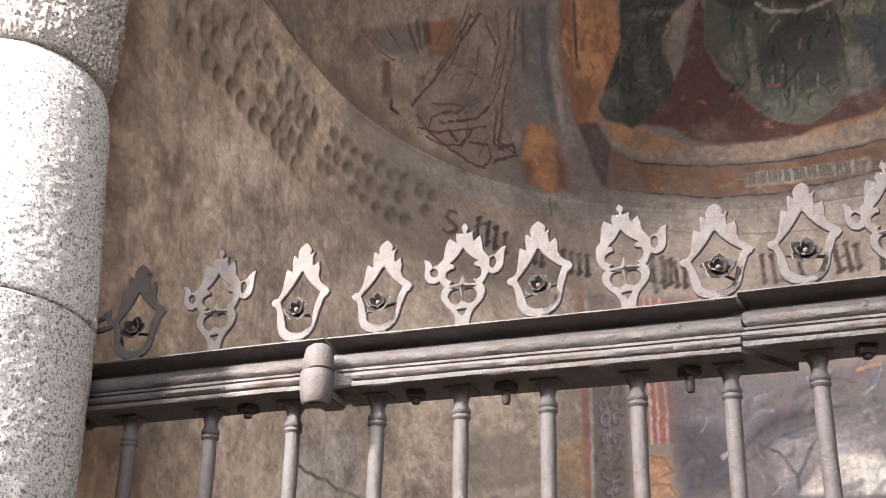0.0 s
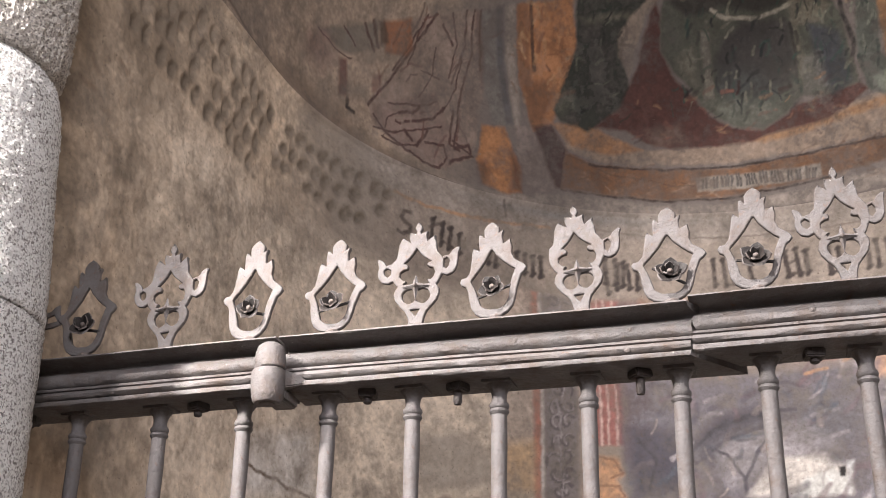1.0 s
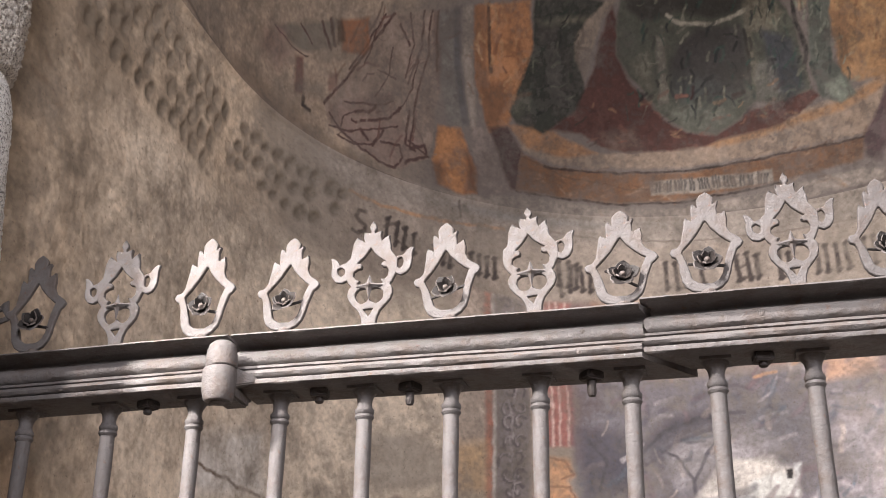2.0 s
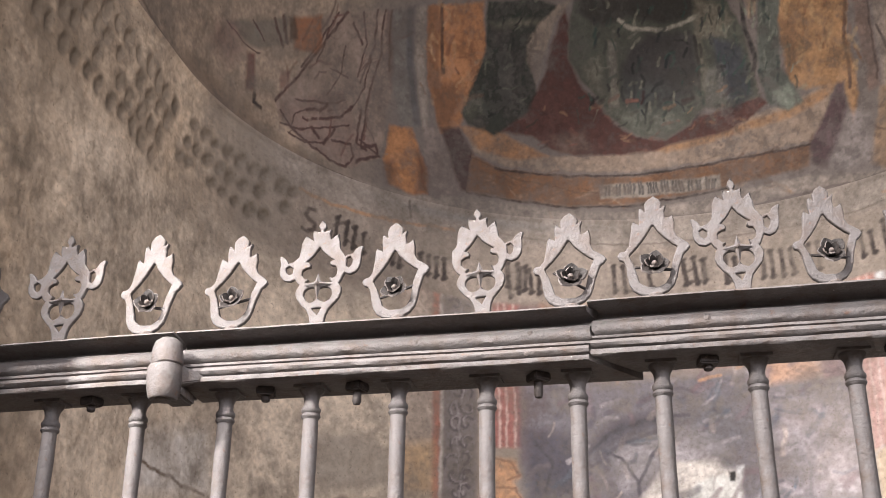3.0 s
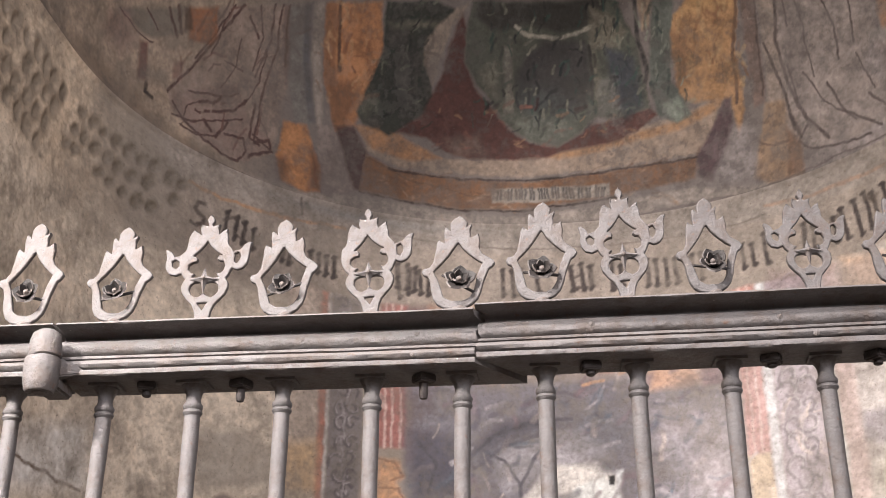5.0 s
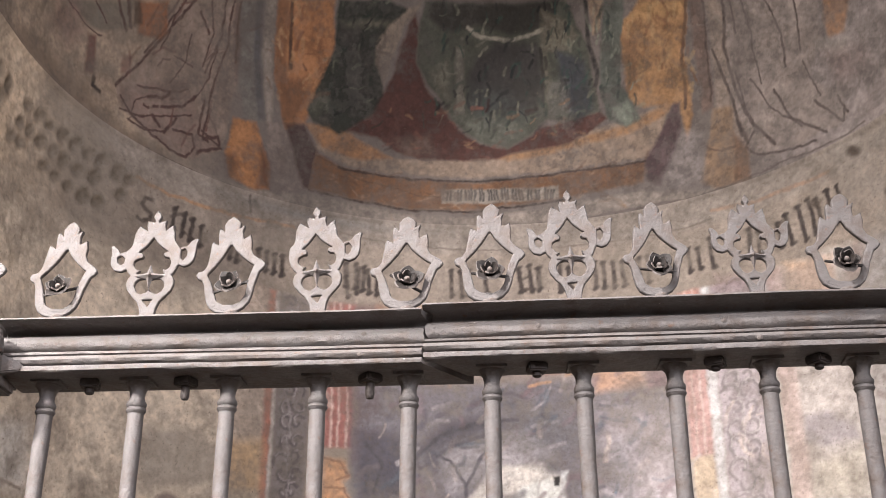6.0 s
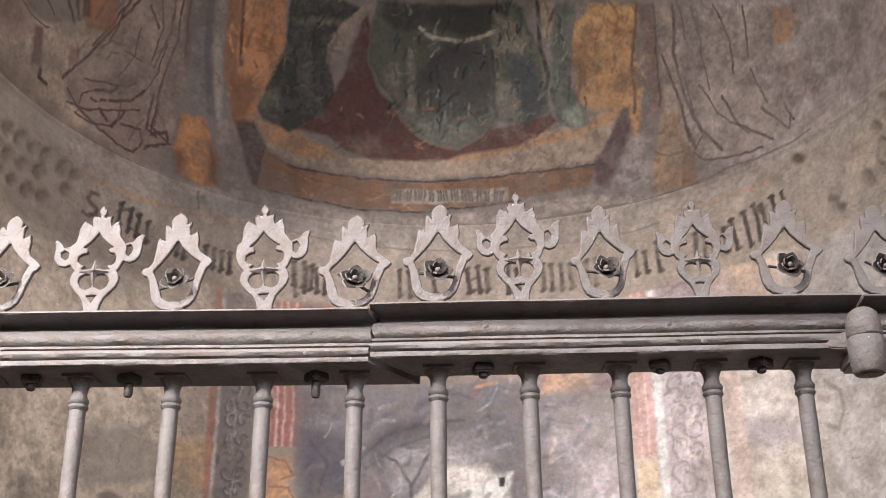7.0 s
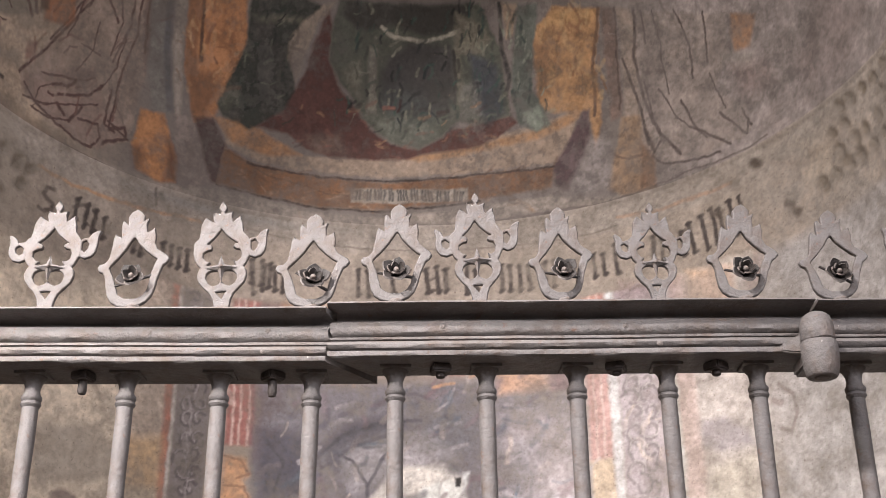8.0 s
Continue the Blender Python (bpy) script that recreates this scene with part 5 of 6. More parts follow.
def front_wall():
    """The wall that the apse opens in, with a round arch."""
    bm = bmesh.new()
    y0, y1 = 1.62, 1.745
    left, right, top = CX - RAD, CX + RAD, 6.2
    arch = [(CX + RAD * math.cos(a), SPRING + 0.98 * RAD * math.sin(a)) for a in (math.pi * i / 40 for i in range(41))]
    rings = []
    for y in (y0, y1):
        inner = [bm.verts.new((x, y, z)) for x, z in [(right, 0)] + arch + [(left, 0)]]
        outer = [bm.verts.new((x, y, z)) for x, z in [(4.0, 0)] + [(CX + (4.0 - CX) * max(-1, min(1, 1.5 * math.cos(math.pi * i / 40))), SPRING + (top - SPRING) * min(1, 1.5 * math.sin(math.pi * i / 40))) for i in range(41)] + [(-4.0, 0)]]
        rings.append((inner, outer))
        for i in range(len(inner) - 1):
            bm.faces.new((inner[i], inner[i + 1], outer[i + 1], outer[i]))
    for i in range(len(rings[0][0]) - 1):
        bm.faces.new((rings[0][0][i], rings[1][0][i], rings[1][0][i + 1], rings[0][0][i + 1]))
    return tagged(link_mesh("wall_front", bm, PLAIN, smooth=False), "plastered wall with the round arch of the apse", "wall", kind="structure")


front_wall()


def stone_column():
    base = tagged(new("stone_column"), "pale speckled granite column with a worn rounded top drum", "column")
    base.location = (-1.360, 1.50, 0)

    def drum(name, profile, mat, rough, label=""):
        bm = bmesh.new()
        fine = []
        for (r0, z0), (r1, z1) in zip(profile, profile[1:]):
            k = max(1, int(abs(z1 - z0) / 0.0042)) if z1 > 2.0 and z0 < 3.0 else 1
            fine += [(r0 + (r1 - r0) * i / k, z0 + (z1 - z0) * i / k) for i in range(k)]
        lathe(bm, fine + [profile[-1]], 330)
        for v in bm.verts:
            out = Vector((v.co.x, v.co.y, 0)).normalized()
            n = noise.noise(v.co * 6) * 0.004
            if 2.0 < v.co.z < 3.0:
                n += rough * (0.6 * abs(noise.noise(v.co * 70)) + 1.7 * abs(noise.noise(v.co * 120)) + 0.5 * noise.noise(v.co * 25) - 0.5)
            v.co += out * n
        return part(name, bm, mat, base, label)

    drum("shaft", [(0.215, 0.0), (0.210, 1.0), (0.2075, 2.0), (0.205, 2.287), (0.201, 2.290), (0.197, 2.292)], GRANITE, 0.0026)
    drum("upper_drum", [(0.197, 2.292), (0.202, 2.294), (0.2045, 2.299), (0.192, 2.50), (0.182, 2.64), (0.176, 2.70), (0.168, 2.73), (0.158, 2.745), (0.15, 2.752)], GRANITE, 0.0026)
    drum("impost_block", [(0.15, 2.752), (0.162, 2.757), (0.172, 2.775), (0.176, 2.85), (0.181, 3.1), (0.19, 3.6), (0.2, 4.2)], GRANITE_ROUGH, 0.0062, "rougher weathered granite block")
    return base


stone_column()

# ---- the iron gate ----
BAR_Y, RAIL_Z, SILL_Z = 1.80, 2.206, 0.10
PROFILE = [(-0.055, 0.000), (-0.0580, 0.002), (-0.0585, 0.0060), (-0.0580, 0.0095), (-0.054, 0.0108), (-0.048, 0.0112),
           (-0.053, 0.0120), (-0.0575, 0.0148), (-0.0595, 0.0195), (-0.0575, 0.0240), (-0.053, 0.0266), (-0.047, 0.0274),
           (-0.0515, 0.0282), (-0.0535, 0.0294), (-0.0535, 0.0326), (-0.0510, 0.0342), (-0.0440, 0.0352),
           (-0.0490, 0.0375), (-0.0530, 0.0420), (-0.0545, 0.0490), (-0.0530, 0.0560), (-0.0495, 0.0600), (-0.0460, 0.0618),
           (-0.0400, 0.0640), (-0.0385, 0.0670), (-0.0410, 0.0710), (-0.0500, 0.0745), (-0.0640, 0.0766), (-0.0780, 0.0775), (-0.0805, 0.0792), (-0.0790, 0.0820),
           (-0.0500, 0.0835), (0.020, 0.0835), (0.034, 0.081), (0.035, 0.040), (0.035, 0.000)]


def rail(bm, x0, x1, back=0.0, cut0=0.0, cut1=0.0, seed=0.0):
    """The moulded top rail from x0 to x1; cut: how far its end slants from front to back."""
    steps = max(2, int((x1 - x0) / 0.012))
    rings = []
    for i in range(steps + 1):
        u = i / steps
        ring = []
        for y, z in PROFILE:
            yy = y + (back if y > 0.03 else 0)
            k = max(0.0, yy + 0.0575) / 0.0925
            x = (x0 + cut0 * k) * (1 - u) + (x1 + cut1 * k) * u
            p = Vector((x, yy, z))
            n = noise.noise(Vector((x * 7 + seed, z * 60, y * 9))) * 0.0016 + noise.noise(Vector((x * 26, z * 160 + seed, 0))) * 0.0011 + noise.noise(Vector((x * 80, z * 90 + seed, 2))) * 0.0004
            if y < 0.02:
                p.y += n
                p.z += n * 0.8 + 0.0012 * noise.noise(Vector((x * 3.1 + seed, 5.0, 0)))
            ring.append(bm.verts.new(p))
        rings.append(ring)
    m = len(PROFILE)
    for a, b in zip(rings, rings[1:]):
        for j in range(m):
            bm.faces.new((a[j], b[j], b[(j + 1) % m], a[(j + 1) % m]))
    bm.faces.new(rings[0])
    bm.faces.new(rings[-1])


def flat_shape(loops, thick, bevel):
    """A plate cut from sheet iron, as a mesh: the first loop is the outline, the others holes."""
    cu = bpy.data.curves.new("cut", "CURVE")
    cu.dimensions, cu.fill_mode, cu.extrude, cu.bevel_depth, cu.bevel_resolution = "2D", "BOTH", thick / 2 - bevel, bevel, 2
    cu.offset = -bevel
    for pts in loops:
        sp = cu.splines.new("POLY")
        sp.points.add(len(pts) - 1)
        for q, (x, z) in zip(sp.points, pts):
            q.co = (x, z, 0, 1)
        sp.use_cyclic_u = True
    ob = bpy.data.objects.new("cut", cu)
    me = bpy.data.meshes.new_from_object(ob)
    me.transform(Matrix.Rotation(radians(90), 4, "X"))
    bpy.data.objects.remove(ob)
    return me


def local(pts, cx, base, kx, kz):
    return [((x - cx) / kx, (base - z) / kz) for x, z in pts]


def soften(pts, times=1, k=0.08):
    """Round a cut outline a little, by corner cutting."""
    for _ in range(times):
        q = []
        for (ax, ay), (bx, by) in zip(pts, pts[1:] + pts[:1]):
            q += [(ax + (bx - ax) * k, ay + (by - ay) * k), (bx + (ax - bx) * k, by + (ay - by) * k)]
        pts = q
    return pts


def widen(pts, k):
    """Enlarge a hole about its middle."""
    mx, my = sum(x for x, _ in pts) / len(pts), sum(y for _, y in pts) / len(pts)
    return [(mx + (x - mx) * k, my + (y - my) * k) for x, y in pts]


# onion-shaped finial with a flaming crest, outlined in pixels of the camera's view
A_OUT = [(578, 25), (598, 38), (612, 54), (611, 72), (604, 80), (631, 66), (622, 95), (624, 128), (640, 122), (658, 110), (664, 145), (660, 178), (672, 205), (698, 222), (716, 234),
         (725, 250), (712, 266), (697, 276), (687, 300), (673, 335), (664, 372), (650, 405), (625, 430), (596, 443), (590, 448), (590, 490), (550, 490), (550, 448), (528, 447), (500, 440),
         (475, 424), (460, 398), (452, 360), (448, 322), (438, 300), (420, 292), (413, 276), (422, 262), (445, 258), (462, 238), (468, 210), (474, 180), (478, 150), (487, 130),
         (498, 140), (513, 148), (510, 110), (513, 80), (523, 74), (539, 93), (537, 60), (553, 38)]
A_IN = [(570, 152), (590, 185), (620, 214), (650, 239), (668, 248), (659, 268), (645, 300), (637, 335), (629, 370), (611, 396), (585, 408), (535, 406), (508, 390), (497, 350), (484, 310), (468, 276), (500, 245), (535, 205)]
# vase-shaped finial with two horned handles and a star
B_OUT = [(943, -60), (957, -40), (961, -25), (950, -10), (953, -2), (987, -12), (982, 16), (985, 36), (1005, 20), (1023, 10), (1024, 35), (1029, 50), (1030, 80), (1050, 105), (1064, 122),
         (1064, 160), (1062, 185), (1050, 206), (1040, 226), (1031, 236), (1045, 255), (1045, 280), (1035, 305), (1012, 330), (990, 352), (978, 380), (972, 412), (972, 445), (908, 445),
         (908, 412), (902, 380), (888, 352), (860, 325), (840, 300), (832, 275), (839, 252), (849, 236), (835, 224), (822, 200), (816, 170), (820, 125), (840, 108), (845, 85), (848, 50),
         (859, 25), (871, 10), (890, 26), (905, 37), (898, 12), (901, -13), (932, -3), (935, -12), (924, -27), (929, -42)]
B_IN1 = [(936, 70), (955, 95), (985, 120), (1005, 132), (988, 138), (985, 151), (995, 158), (1012, 160), (1021, 178), (1017, 200), (1002, 211), (986, 208), (991, 222), (1000, 228), (965, 231),
         (915, 231), (878, 226), (893, 213), (875, 207), (861, 192), (863, 172), (880, 162), (897, 160), (901, 148), (895, 138), (878, 134), (905, 110), (922, 90)]
B_IN2 = [(874, 285), (877, 268), (890, 256), (915, 252), (938, 259), (960, 252), (985, 256), (998, 270), (1001, 290), (991, 308), (971, 319), (950, 311), (938, 297), (925, 312), (904, 319), (885, 308)]
B_IN3 = [(917, 347), (955, 345), (938, 374)]
HORN_L = [(746, 102), (758, 100), (777, 112), (786, 124), (789, 136), (820, 126), (832, 128), (832, 208), (802, 219), (774, 212), (755, 191), (750, 165), (755, 140), (751, 122)]
HORN_LH = [(781, 155), (797, 147), (813, 158), (813, 178), (800, 186), (784, 176)]
HORN_R = [(1142, 76), (1126, 76), (1107, 86), (1090, 108), (1062, 112), (1050, 130), (1050, 188), (1080, 201), (1107, 192), (1125, 168), (1131, 130), (1132, 100)]
HORN_RH = [(1064, 128), (1080, 121), (1091, 135), (1089, 155), (1076, 169), (1064, 160)]


def plate_mesh(kind, left=True, right=True):
    bm = bmesh.new()
    if kind == "onion":
        loops = [local(q, 570, 450, 2745, 2530) for q in (soften(A_OUT, 1, 0.06), soften(widen(A_IN, 1.04), 1, 0.12))]
        bm.from_mesh(flat_shape(loops, 0.0090, 0.0022))
        if left == "hook":
            hook = [(-0.052, 0.060), (-0.056, 0.094), (-0.066, 0.090), (-0.072, 0.084), (-0.090, 0.080), (-0.091, 0.054), (-0.070, 0.055)]
            bm.from_mesh(flat_shape([hook, [(-0.058, 0.066), (-0.066, 0.078), (-0.080, 0.074), (-0.080, 0.063)]], 0.0062, 0.0010))
    else:
        k = (938, 413, 2700, 2510)
        bm.from_mesh(flat_shape([local(soften(q, 1, 0.04), *k) for q in (B_OUT, widen(B_IN1, 1.04), soften(widen(B_IN2, 1.05), 1, 0.15), widen(B_IN3, 1.2))], 0.0085, 0.0019))
        for outline, hole, there in ((HORN_L, HORN_LH, left), (HORN_R, HORN_RH, right)):
            if there:
                bm.from_mesh(flat_shape([local(soften(q, 1, 0.12), *k) for q in (outline, widen(hole, 1.1))], 0.0075, 0.0016))
    return bm


def rose_mesh(seed):
    """A forged rose: two cups of thick, pointed petals round a ball, facing the nave (-y)."""
    rng = random.Random(seed)
    bm = bmesh.new()
    thick = 0.0026
    heart = bm.verts.new((0, -0.0025, 0))
    # count, reach, foot of the cup, how far it stands out
    for count, radius, foot, depth in ((5, 0.0215, 0.30, 0.0125), (5, 0.0122, 0.45, 0.0165)):
        off = rng.uniform(0, 6)
        for i in range(count):
            a = off + 2 * math.pi * i / count + rng.uniform(-0.12, 0.12)
            R, D = radius * rng.uniform(0.90, 1.10), depth * rng.uniform(0.85, 1.12)
            shove = 0.0011 if i % 2 else -0.0006
            grids = [[], []]
            for u in range(6):
                for side in (0, 1):
                    row = []
                    for q in range(7):
                        h = (q - 3) / 3
                        t = u / 5 * (1 - 0.30 * abs(h) ** 1.6 + (0.07 if q == 3 else 0))
                        x = R * (foot + (1 - foot) * t ** 1.15) + shove + 0.7 * thick * side
                        f = D * t ** 0.85 - 0.7 * thick * side
                        ang = a + 0.70 * h * (0.9 + 0.1 * t)
                        row.append(bm.verts.new((x * math.cos(ang), -f - 0.002, x * math.sin(ang))))
                    grids[side].append(row)
            front, back = grids
            for u in range(5):
                for q in range(6):
                    bm.faces.new((front[u][q], front[u][q + 1], front[u + 1][q + 1], front[u + 1][q]))
                    bm.faces.new((back[u][q], back[u + 1][q], back[u + 1][q + 1], back[u][q + 1]))
                for q in (0, 6):
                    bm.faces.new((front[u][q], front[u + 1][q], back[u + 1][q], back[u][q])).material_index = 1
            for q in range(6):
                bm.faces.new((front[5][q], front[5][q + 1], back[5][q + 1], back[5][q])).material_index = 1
                bm.faces.new((front[0][q], back[0][q], back[0][q + 1], front[0][q + 1]))
                bm.faces.new((heart, front[0][q + 1], front[0][q]))
    lathe(bm, [(0.0085, 0.0), (0.0085, 0.0035), (0.004, 0.005)], 12, Matrix.Rotation(radians(90), 4, "X"))
    bud = bmesh.ops.create_uvsphere(bm, u_segments=14, v_segments=10, radius=0.0046)
    bmesh.ops.translate(bm, verts=bud["verts"], vec=(0, -0.0100, 0))
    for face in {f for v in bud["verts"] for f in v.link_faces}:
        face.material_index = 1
    # pin through the flower to both sides of the plate
    lathe(bm, [(0.0022, -0.030), (0.0026, 0.030)], 8, Matrix.Translation((0, 0.004, 0)) @ Matrix.Rotation(radians(90), 4, "Y"))
    bmesh.ops.rotate(bm, verts=bm.verts[:], cent=(0, 0, 0), matrix=Matrix.Rotation(rng.uniform(-0.45, -0.10), 3, "X"))
    return bm


def star_mesh():
    """A small forged star with a raised boss, on a cross pin."""
    bm = bmesh.new()
    tips = []
    for i in range(8):
        a = math.pi * i / 4
        r = {0: 0.025, 2: 0.021, 4: 0.025, 6: 0.026}.get(i, 0.0074)
        tips.append(bm.verts.new((r * math.cos(a), 0.0 if i % 2 else 0.001, r * math.sin(a))))
    front, back = bm.verts.new((0, -0.0065, 0)), bm.verts.new((0, 0.004, 0))
    for i in range(8):
        bm.faces.new((tips[i], tips[(i + 1) % 8], front))
        bm.faces.new((tips[(i + 1) % 8], tips[i], back))
    ball = bmesh.ops.create_uvsphere(bm, u_segments=10, v_segments=6, radius=0.0036)
    bmesh.ops.translate(bm, verts=ball["verts"], vec=(0, -0.0052, 0))
    return bm


PLATES, ROSES, STARS, COLLARS = {}, {}, {}, {}


def add_finial(owner, kind, x, lean, turn, size, rose_turn, key, flip=False):
    """A sheet-iron finial on the rail, with its rose or star."""
    variant = (kind, key)
    if variant not in PLATES:
        PLATES[variant] = part("finial", plate_mesh(kind, "hook" if key == 9 else key != 1, True), IRON, owner, "onion-shaped openwork iron finial" if kind == "onion" else "vase-shaped openwork iron finial with horned handles", smooth=False)
        ob = PLATES[variant]
    else:
        ob = new("finial", PLATES[variant].data)
        ob.parent = owner
        ob["label"] = PLATES[variant]["label"]
    ob.matrix_basis = Matrix.Translation((x, -0.032, 0.098)) @ pose(0, 0, 0, 0, lean, turn) @ Matrix.Diagonal((-size[0] if flip else size[0], 1, size[1], 1))
    if kind == "onion":
        k = int(rose_turn) % 5
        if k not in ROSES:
            ROSES[k] = rose = part("rose", rose_mesh(k + 7), IRON_SHADED, ob, "forged iron rose, petal shade and rim light put into its colours")
            rose.data.materials.append(IRON_LIT)
        else:
            rose = share("rose", ROSES[k], ob, Matrix())
        rose.matrix_basis = pose(0.0, -0.006, 0.046, 0, rose_turn * 23 % 70 - 35, 0) @ Matrix.Diagonal((1.0, 1.0, 1.0, 1))
        if 0 not in COLLARS:
            bm = bmesh.new()
            lathe(bm, [(0.0100, -0.019), (0.0125, -0.004), (0.0128, 0.0005), (0.0105, 0.0035), (0.006, 0.0045)], 16)
            jitter(bm, 0.0006, 60)
            COLLARS[0] = collar = part("collar", bm, IRON, ob)
        else:
            collar = share("collar", COLLARS[0], ob, Matrix())
    else:
        if not STARS:
            STARS[0] = star = part("star", star_mesh(), IRON, ob, "small raised iron star", smooth=False)
        else:
            star = share("star", STARS[0], ob, Matrix())
        star.matrix_basis = pose(0, -0.0065, 0.068)
    return ob


BAR_MESH, BOLT_MESH, RIVET_MESH = {}, {}, {}


def add_bar(owner, x, z=0.0, lean=0.0):
    """A turned upright bar with square abacus, flared cap and double ring."""
    if 0 not in BAR_MESH:
        bm = bmesh.new()
        bottom = SILL_Z + 0.05 - RAIL_Z
        shaft = [(0.0126 + 0.0003 * math.sin(i * 2.3), bottom + (-0.056 - bottom) * i / 40) for i in range(41)]
        lathe(bm, shaft + [(0.0124, -0.0545), (0.0140, -0.053), (0.0160, -0.0495), (0.0150, -0.046), (0.0136, -0.0448), (0.0150, -0.0435), (0.0162, -0.040), (0.0158, -0.0365), (0.0130, -0.033),
                           (0.0118, -0.028), (0.0122, -0.022), (0.0140, -0.016), (0.0172, -0.011), (0.0200, -0.0075), (0.0205, -0.005), (0.019, -0.0035)], 20)
        box(bm, -0.0235, 0.0235, -0.0235, 0.0235, -0.0045, 0.001)
        jitter(bm, 0.0005, 40)
        BAR_MESH[0] = ob = part("bar", bm, IRON_BAR, owner)
    else:
        ob = share("bar", BAR_MESH[0], owner, Matrix())
    ob.matrix_basis = pose(x, 0, z, 0, lean, (x * 57) % 7 - 3)


def add_bolt(owner, x, y, length, turn):
    """A square nut with the end of its bolt under the rail."""
    if 0 not in BOLT_MESH:
        bm = bmesh.new()
        box(bm, -0.0145, 0.0145, -0.0145, 0.0145, -0.0135, 0.0)
        bmesh.ops.bevel(bm, geom=bm.edges[:], offset=0.0022, segments=2, affect="EDGES")
        jitter(bm, 0.0006, 60)
        BOLT_MESH[0] = ob = part("nut", bm, IRON_DARK, owner, "dark square nut")
    else:
        ob = share("nut", BOLT_MESH[0], owner, Matrix())
        ob["label"] = "dark square nut"
    ob.matrix_basis = pose(x, y, 0, 0, 0, turn)
    bm = bmesh.new()
    lathe(bm, [(0.0070, -0.013), (0.0072, -0.013 - length * 0.8), (0.0055, -0.013 - length), (0.002, -0.0135 - length)], 12)
    part("bolt_end", bm, IRON_DARK, ob)


def add_rivet(owner, x, z):
    if 0 not in RIVET_MESH:
        bm = bmesh.new()
        lathe(bm, [(0.0052, 0), (0.0046, 0.0018), (0.0026, 0.003), (0.0005, 0.0033)], 12, Matrix.Rotation(radians(90), 4, "X"))
        RIVET_MESH[0] = ob = part("rivet", bm, IRON, owner)
    else:
        ob = share("rivet", RIVET_MESH[0], owner, Matrix())
    ob.matrix_basis = pose(x, -0.0572 if z < 0.03 else -0.0532, z) @ Matrix.Diagonal((1, 0.7, 1, 1))


def add_hinge(owner, x, side, dz=0.0):
    """A two-knuckle barrel hinge with its wedge-shaped strap; side: towards the leaf."""
    bm = bmesh.new()
    lathe(bm, [(0.0215, -0.006), (0.0240, -0.003), (0.0265, 0.010), (0.0275, 0.030), (0.0270, 0.046), (0.0255, 0.0495)], 24)
    lathe(bm, [(0.008, -0.009), (0.0125, -0.008), (0.0135, -0.004)], 16)
    jitter(bm, 0.0011, 30)
    low = part("lower_knuckle", bm, IRON, owner, "worn iron hinge barrel")
    low.matrix_basis = pose(x - 0.001, -0.088, -0.030 + dz, 0, -1.5 * side, 0)
    bm = bmesh.new()
    lathe(bm, [(0.0245, 0.0), (0.0260, 0.002), (0.0255, 0.018), (0.0240, 0.030), (0.0210, 0.0385), (0.0140, 0.0440), (0.005, 0.046)], 24)
    jitter(bm, 0.0011, 30, 4.0)
    up = part("upper_knuckle", bm, IRON, owner, "worn iron hinge barrel")
    up.matrix_basis = pose(x, -0.088, 0.0205 + dz, 0, -1.5 * side, 0)
    bm = bmesh.new()
    pts = [(0.012, -0.090, -0.012), (0.012, -0.064, -0.012), (0.052, -0.055, 0.004), (0.012, -0.090, 0.026), (0.012, -0.060, 0.028), (0.050, -0.055, 0.013)]
    v = [bm.verts.new((x + side * a, b, c)) for a, b, c in pts]
    for q in ((0, 1, 2), (3, 5, 4), (0, 2, 5, 3), (1, 4, 5, 2), (0, 3, 4, 1)):
        bm.faces.new([v[i] for i in q])
    bmesh.ops.bevel(bm, geom=bm.edges[:], offset=0.002, segments=2, affect="EDGES")
    part("strap", bm, IRON, owner)
    bm = bmesh.new()
    box(bm, x - 0.021, x + 0.021, -0.074, -0.014, -0.026, -0.0045)
    bmesh.ops.bevel(bm, geom=bm.edges[:], offset=0.004, segments=2, affect="EDGES")
    jitter(bm, 0.001, 30)
    part("bracket", bm, IRON, owner)


def grille(name, label, x0, x1, bars, finials, bolts, rivets, back=0.0, cut0=0.0, cut1=0.0, dy=0.0, dz=0.0, seed=0.0):
    base = tagged(new(name), label, "gate", "iron screen of the apse")
    base.location = (0, BAR_Y + dy, RAIL_Z + dz)
    bm = bmesh.new()
    rail(bm, x0, x1, back, cut0, cut1, seed)
    part("top_rail", bm, IRON, base, "moulded grey-painted top rail")
    bm = bmesh.new()
    box(bm, x0, x1, -0.02, 0.02, SILL_Z - RAIL_Z, SILL_Z + 0.05 - RAIL_Z)
    bmesh.ops.bevel(bm, geom=bm.edges[:], offset=0.004, segments=2, affect="EDGES")
    part("bottom_rail", bm, IRON, base)
    for i, x in enumerate(bars):
        add_bar(base, x, 0.0, (0.15, -0.2, 0.1, -0.1, 0.2)[i % 5])
    for f in finials:
        add_finial(base, *f)
    for i, (x, y, length) in enumerate(bolts):
        add_bolt(base, x, y, length, (12, -20, 40, 5, 28)[i % 5])
    for x, z in rivets:
        add_rivet(base, x, z)
    return base


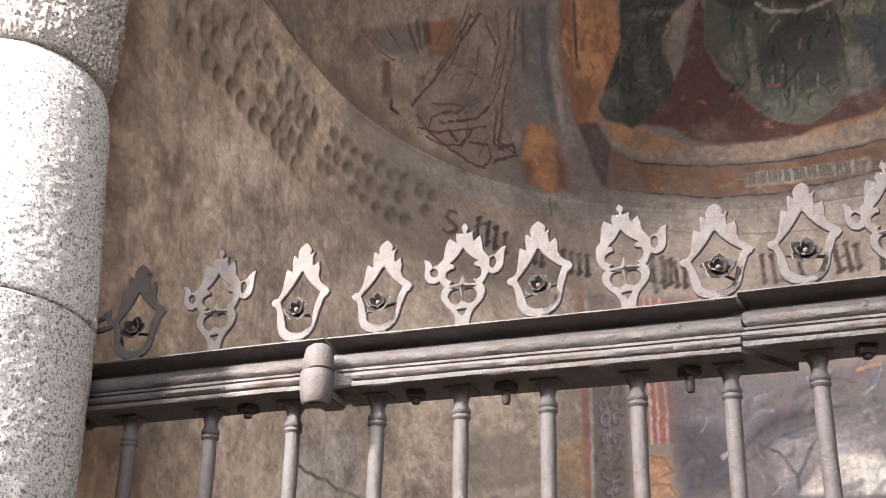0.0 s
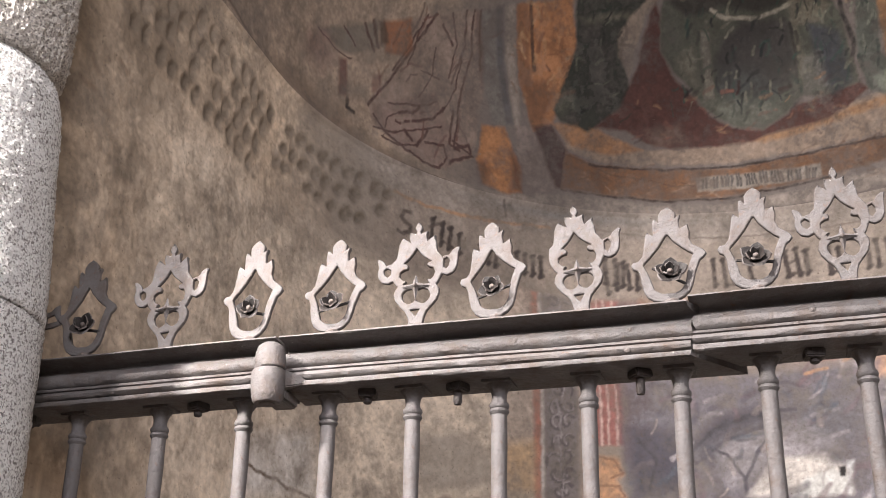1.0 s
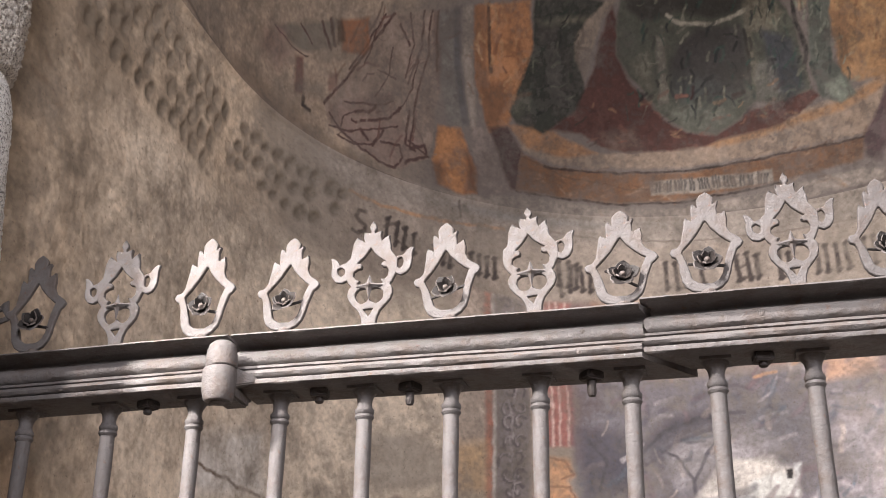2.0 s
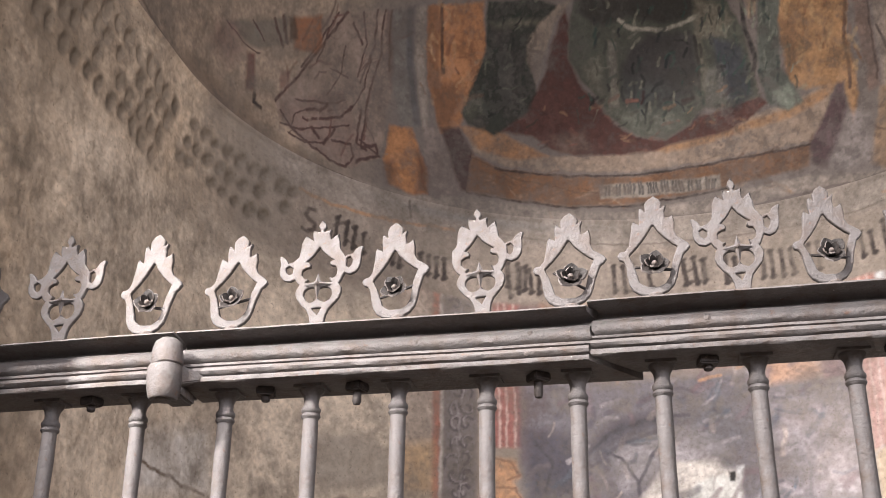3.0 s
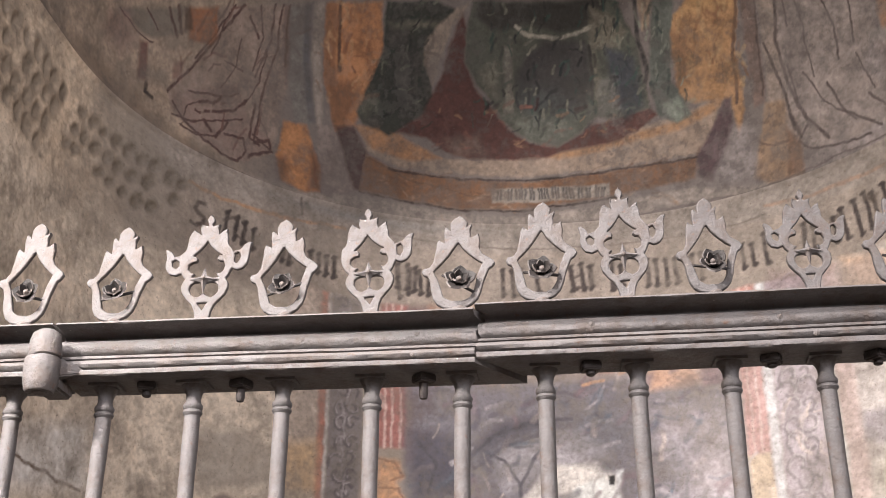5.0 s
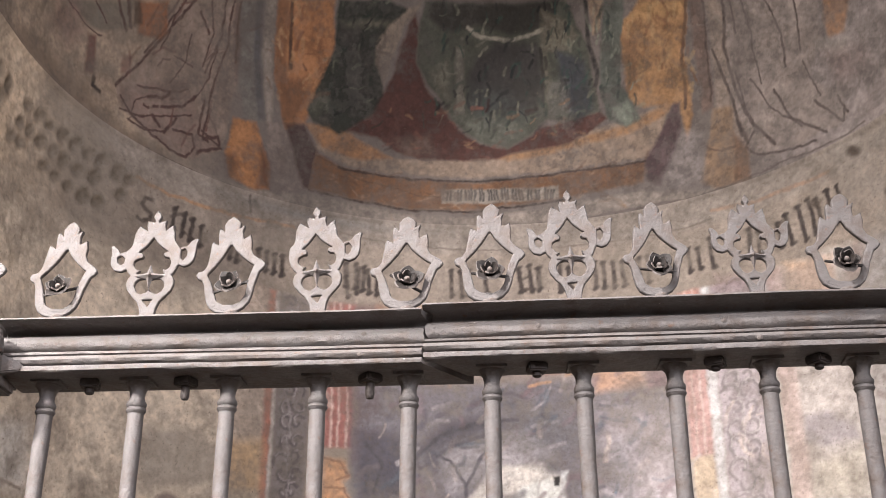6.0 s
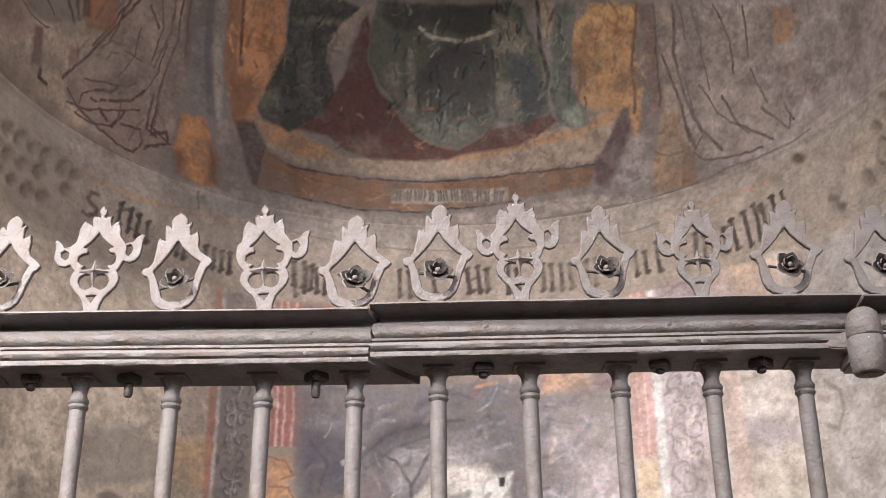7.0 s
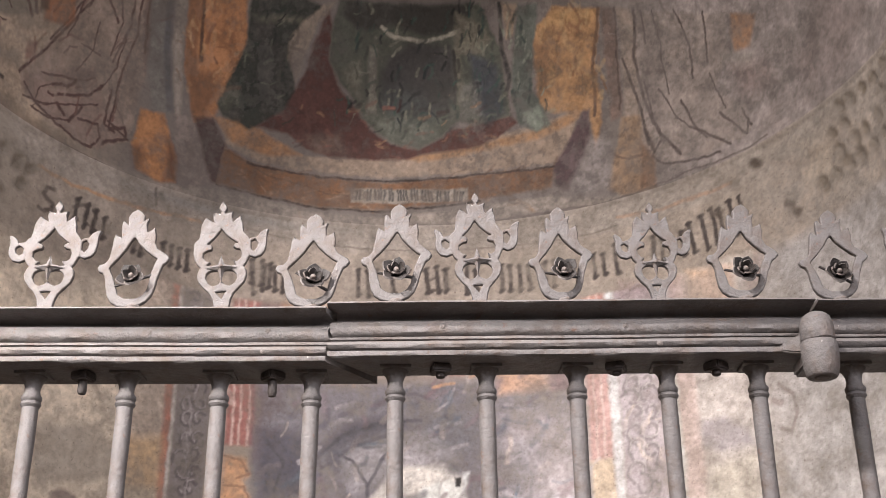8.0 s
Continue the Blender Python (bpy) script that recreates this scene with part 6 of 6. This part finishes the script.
O, V = "onion", "vase"
fixed_left = grille("fixed_grille", "fixed side of the grey-painted wrought iron screen beside the column", -1.412, -0.820, (-1.225, -1.064, -0.905),
                    [(O, -1.214, -2.5, 4, (1.0, 1.11), 2, 9), (V, -1.053, -1, 0, (1.0, 1.06), 0, 0), (O, -0.891, 1, 0, (0.98, 1.10), 5, 0)],
                    [(-1.319, -0.01, 0.006), (-0.988, -0.01, 0.010)], [(-1.13, 0.018)], seed=1.3)
leaf_left = grille("gate_leaf", "hinged leaf of the grey-painted wrought iron gate with finials", -0.815, -0.150, (-0.751, -0.605, -0.460, -0.317, -0.174),
                   [(O, -0.740, 1.6, 0, (0.98, 1.01), 7, 0), (V, -0.594, 0.3, 0, (1, 0.99), 0, 0), (O, -0.457, -3.2, 0, (1.0, 1.015), 10, 0), (V, -0.318, -3.2, 0, (1, 0.983), 0, 1), (O, -0.176, -0.8, 0, (1.04, 0.967), 3, 0)],
                   [(-0.680, -0.01, 0.010), (-0.526, -0.01, 0.022), (-0.234, -0.01, 0.026)], [(-0.43, 0.018), (-0.42, 0.050), (-0.245, 0.018), (-0.24, 0.052)],
                   back=0.014, cut1=0.065, dz=-0.0073, seed=4.7)
leaf_left.rotation_euler.y = radians(0.5)        # the leaf sags from its hinge
leaf_right = grille("gate_leaf", "hinged leaf of the grey-painted wrought iron gate with finials", -0.147, 0.600, (-0.045, 0.096, 0.236, 0.377, 0.518),
                    [(O, -0.044, 1.2, 0, (1, 1.02), 14, 0), (V, 0.0875, -1.5, 0, (0.95, 1.016), 0, 2), (O, 0.222, -2.5, 4, (0.93, 0.973), 8, 0), (V, 0.369, -1.2, 4, (0.88, 0.907), 0, 3), (O, 0.506, 2.6, 0, (1.02, 0.99), 11, 0)],
                    [(0.025, -0.015, 0.008), (0.297, -0.015, 0.006), (0.452, -0.015, 0.008)], [(0.03, 0.050), (0.31, 0.049), (0.36, 0.018)],
                    cut0=0.065, dy=-0.003, dz=0.001, seed=8.1)
fixed_right = grille("fixed_grille", "fixed side of the grey-painted wrought iron screen", 0.605, 1.357, (0.670, 0.825, 0.985, 1.15),
                     [(O, 0.657, -0.8, 0, (1.0, 0.93), 6, 0), (V, 0.812, 0, 0, (1, 1), 0, 0), (O, 0.968, 0, 0, (1, 1), 9, 0), (V, 1.13, 0, 0, (1, 1), 0, 0)],
                     [(0.74, -0.01, 0.008)], [], seed=11.9)
add_hinge(leaf_left, -0.822, 1)
add_hinge(leaf_right, 0.592, -1, -0.014)
slab("sill", CX - RAD, CX + RAD, 1.70, 1.90, 0.0, SILL_Z, FLOOR, "worn stone sill under the iron screen", "sill")
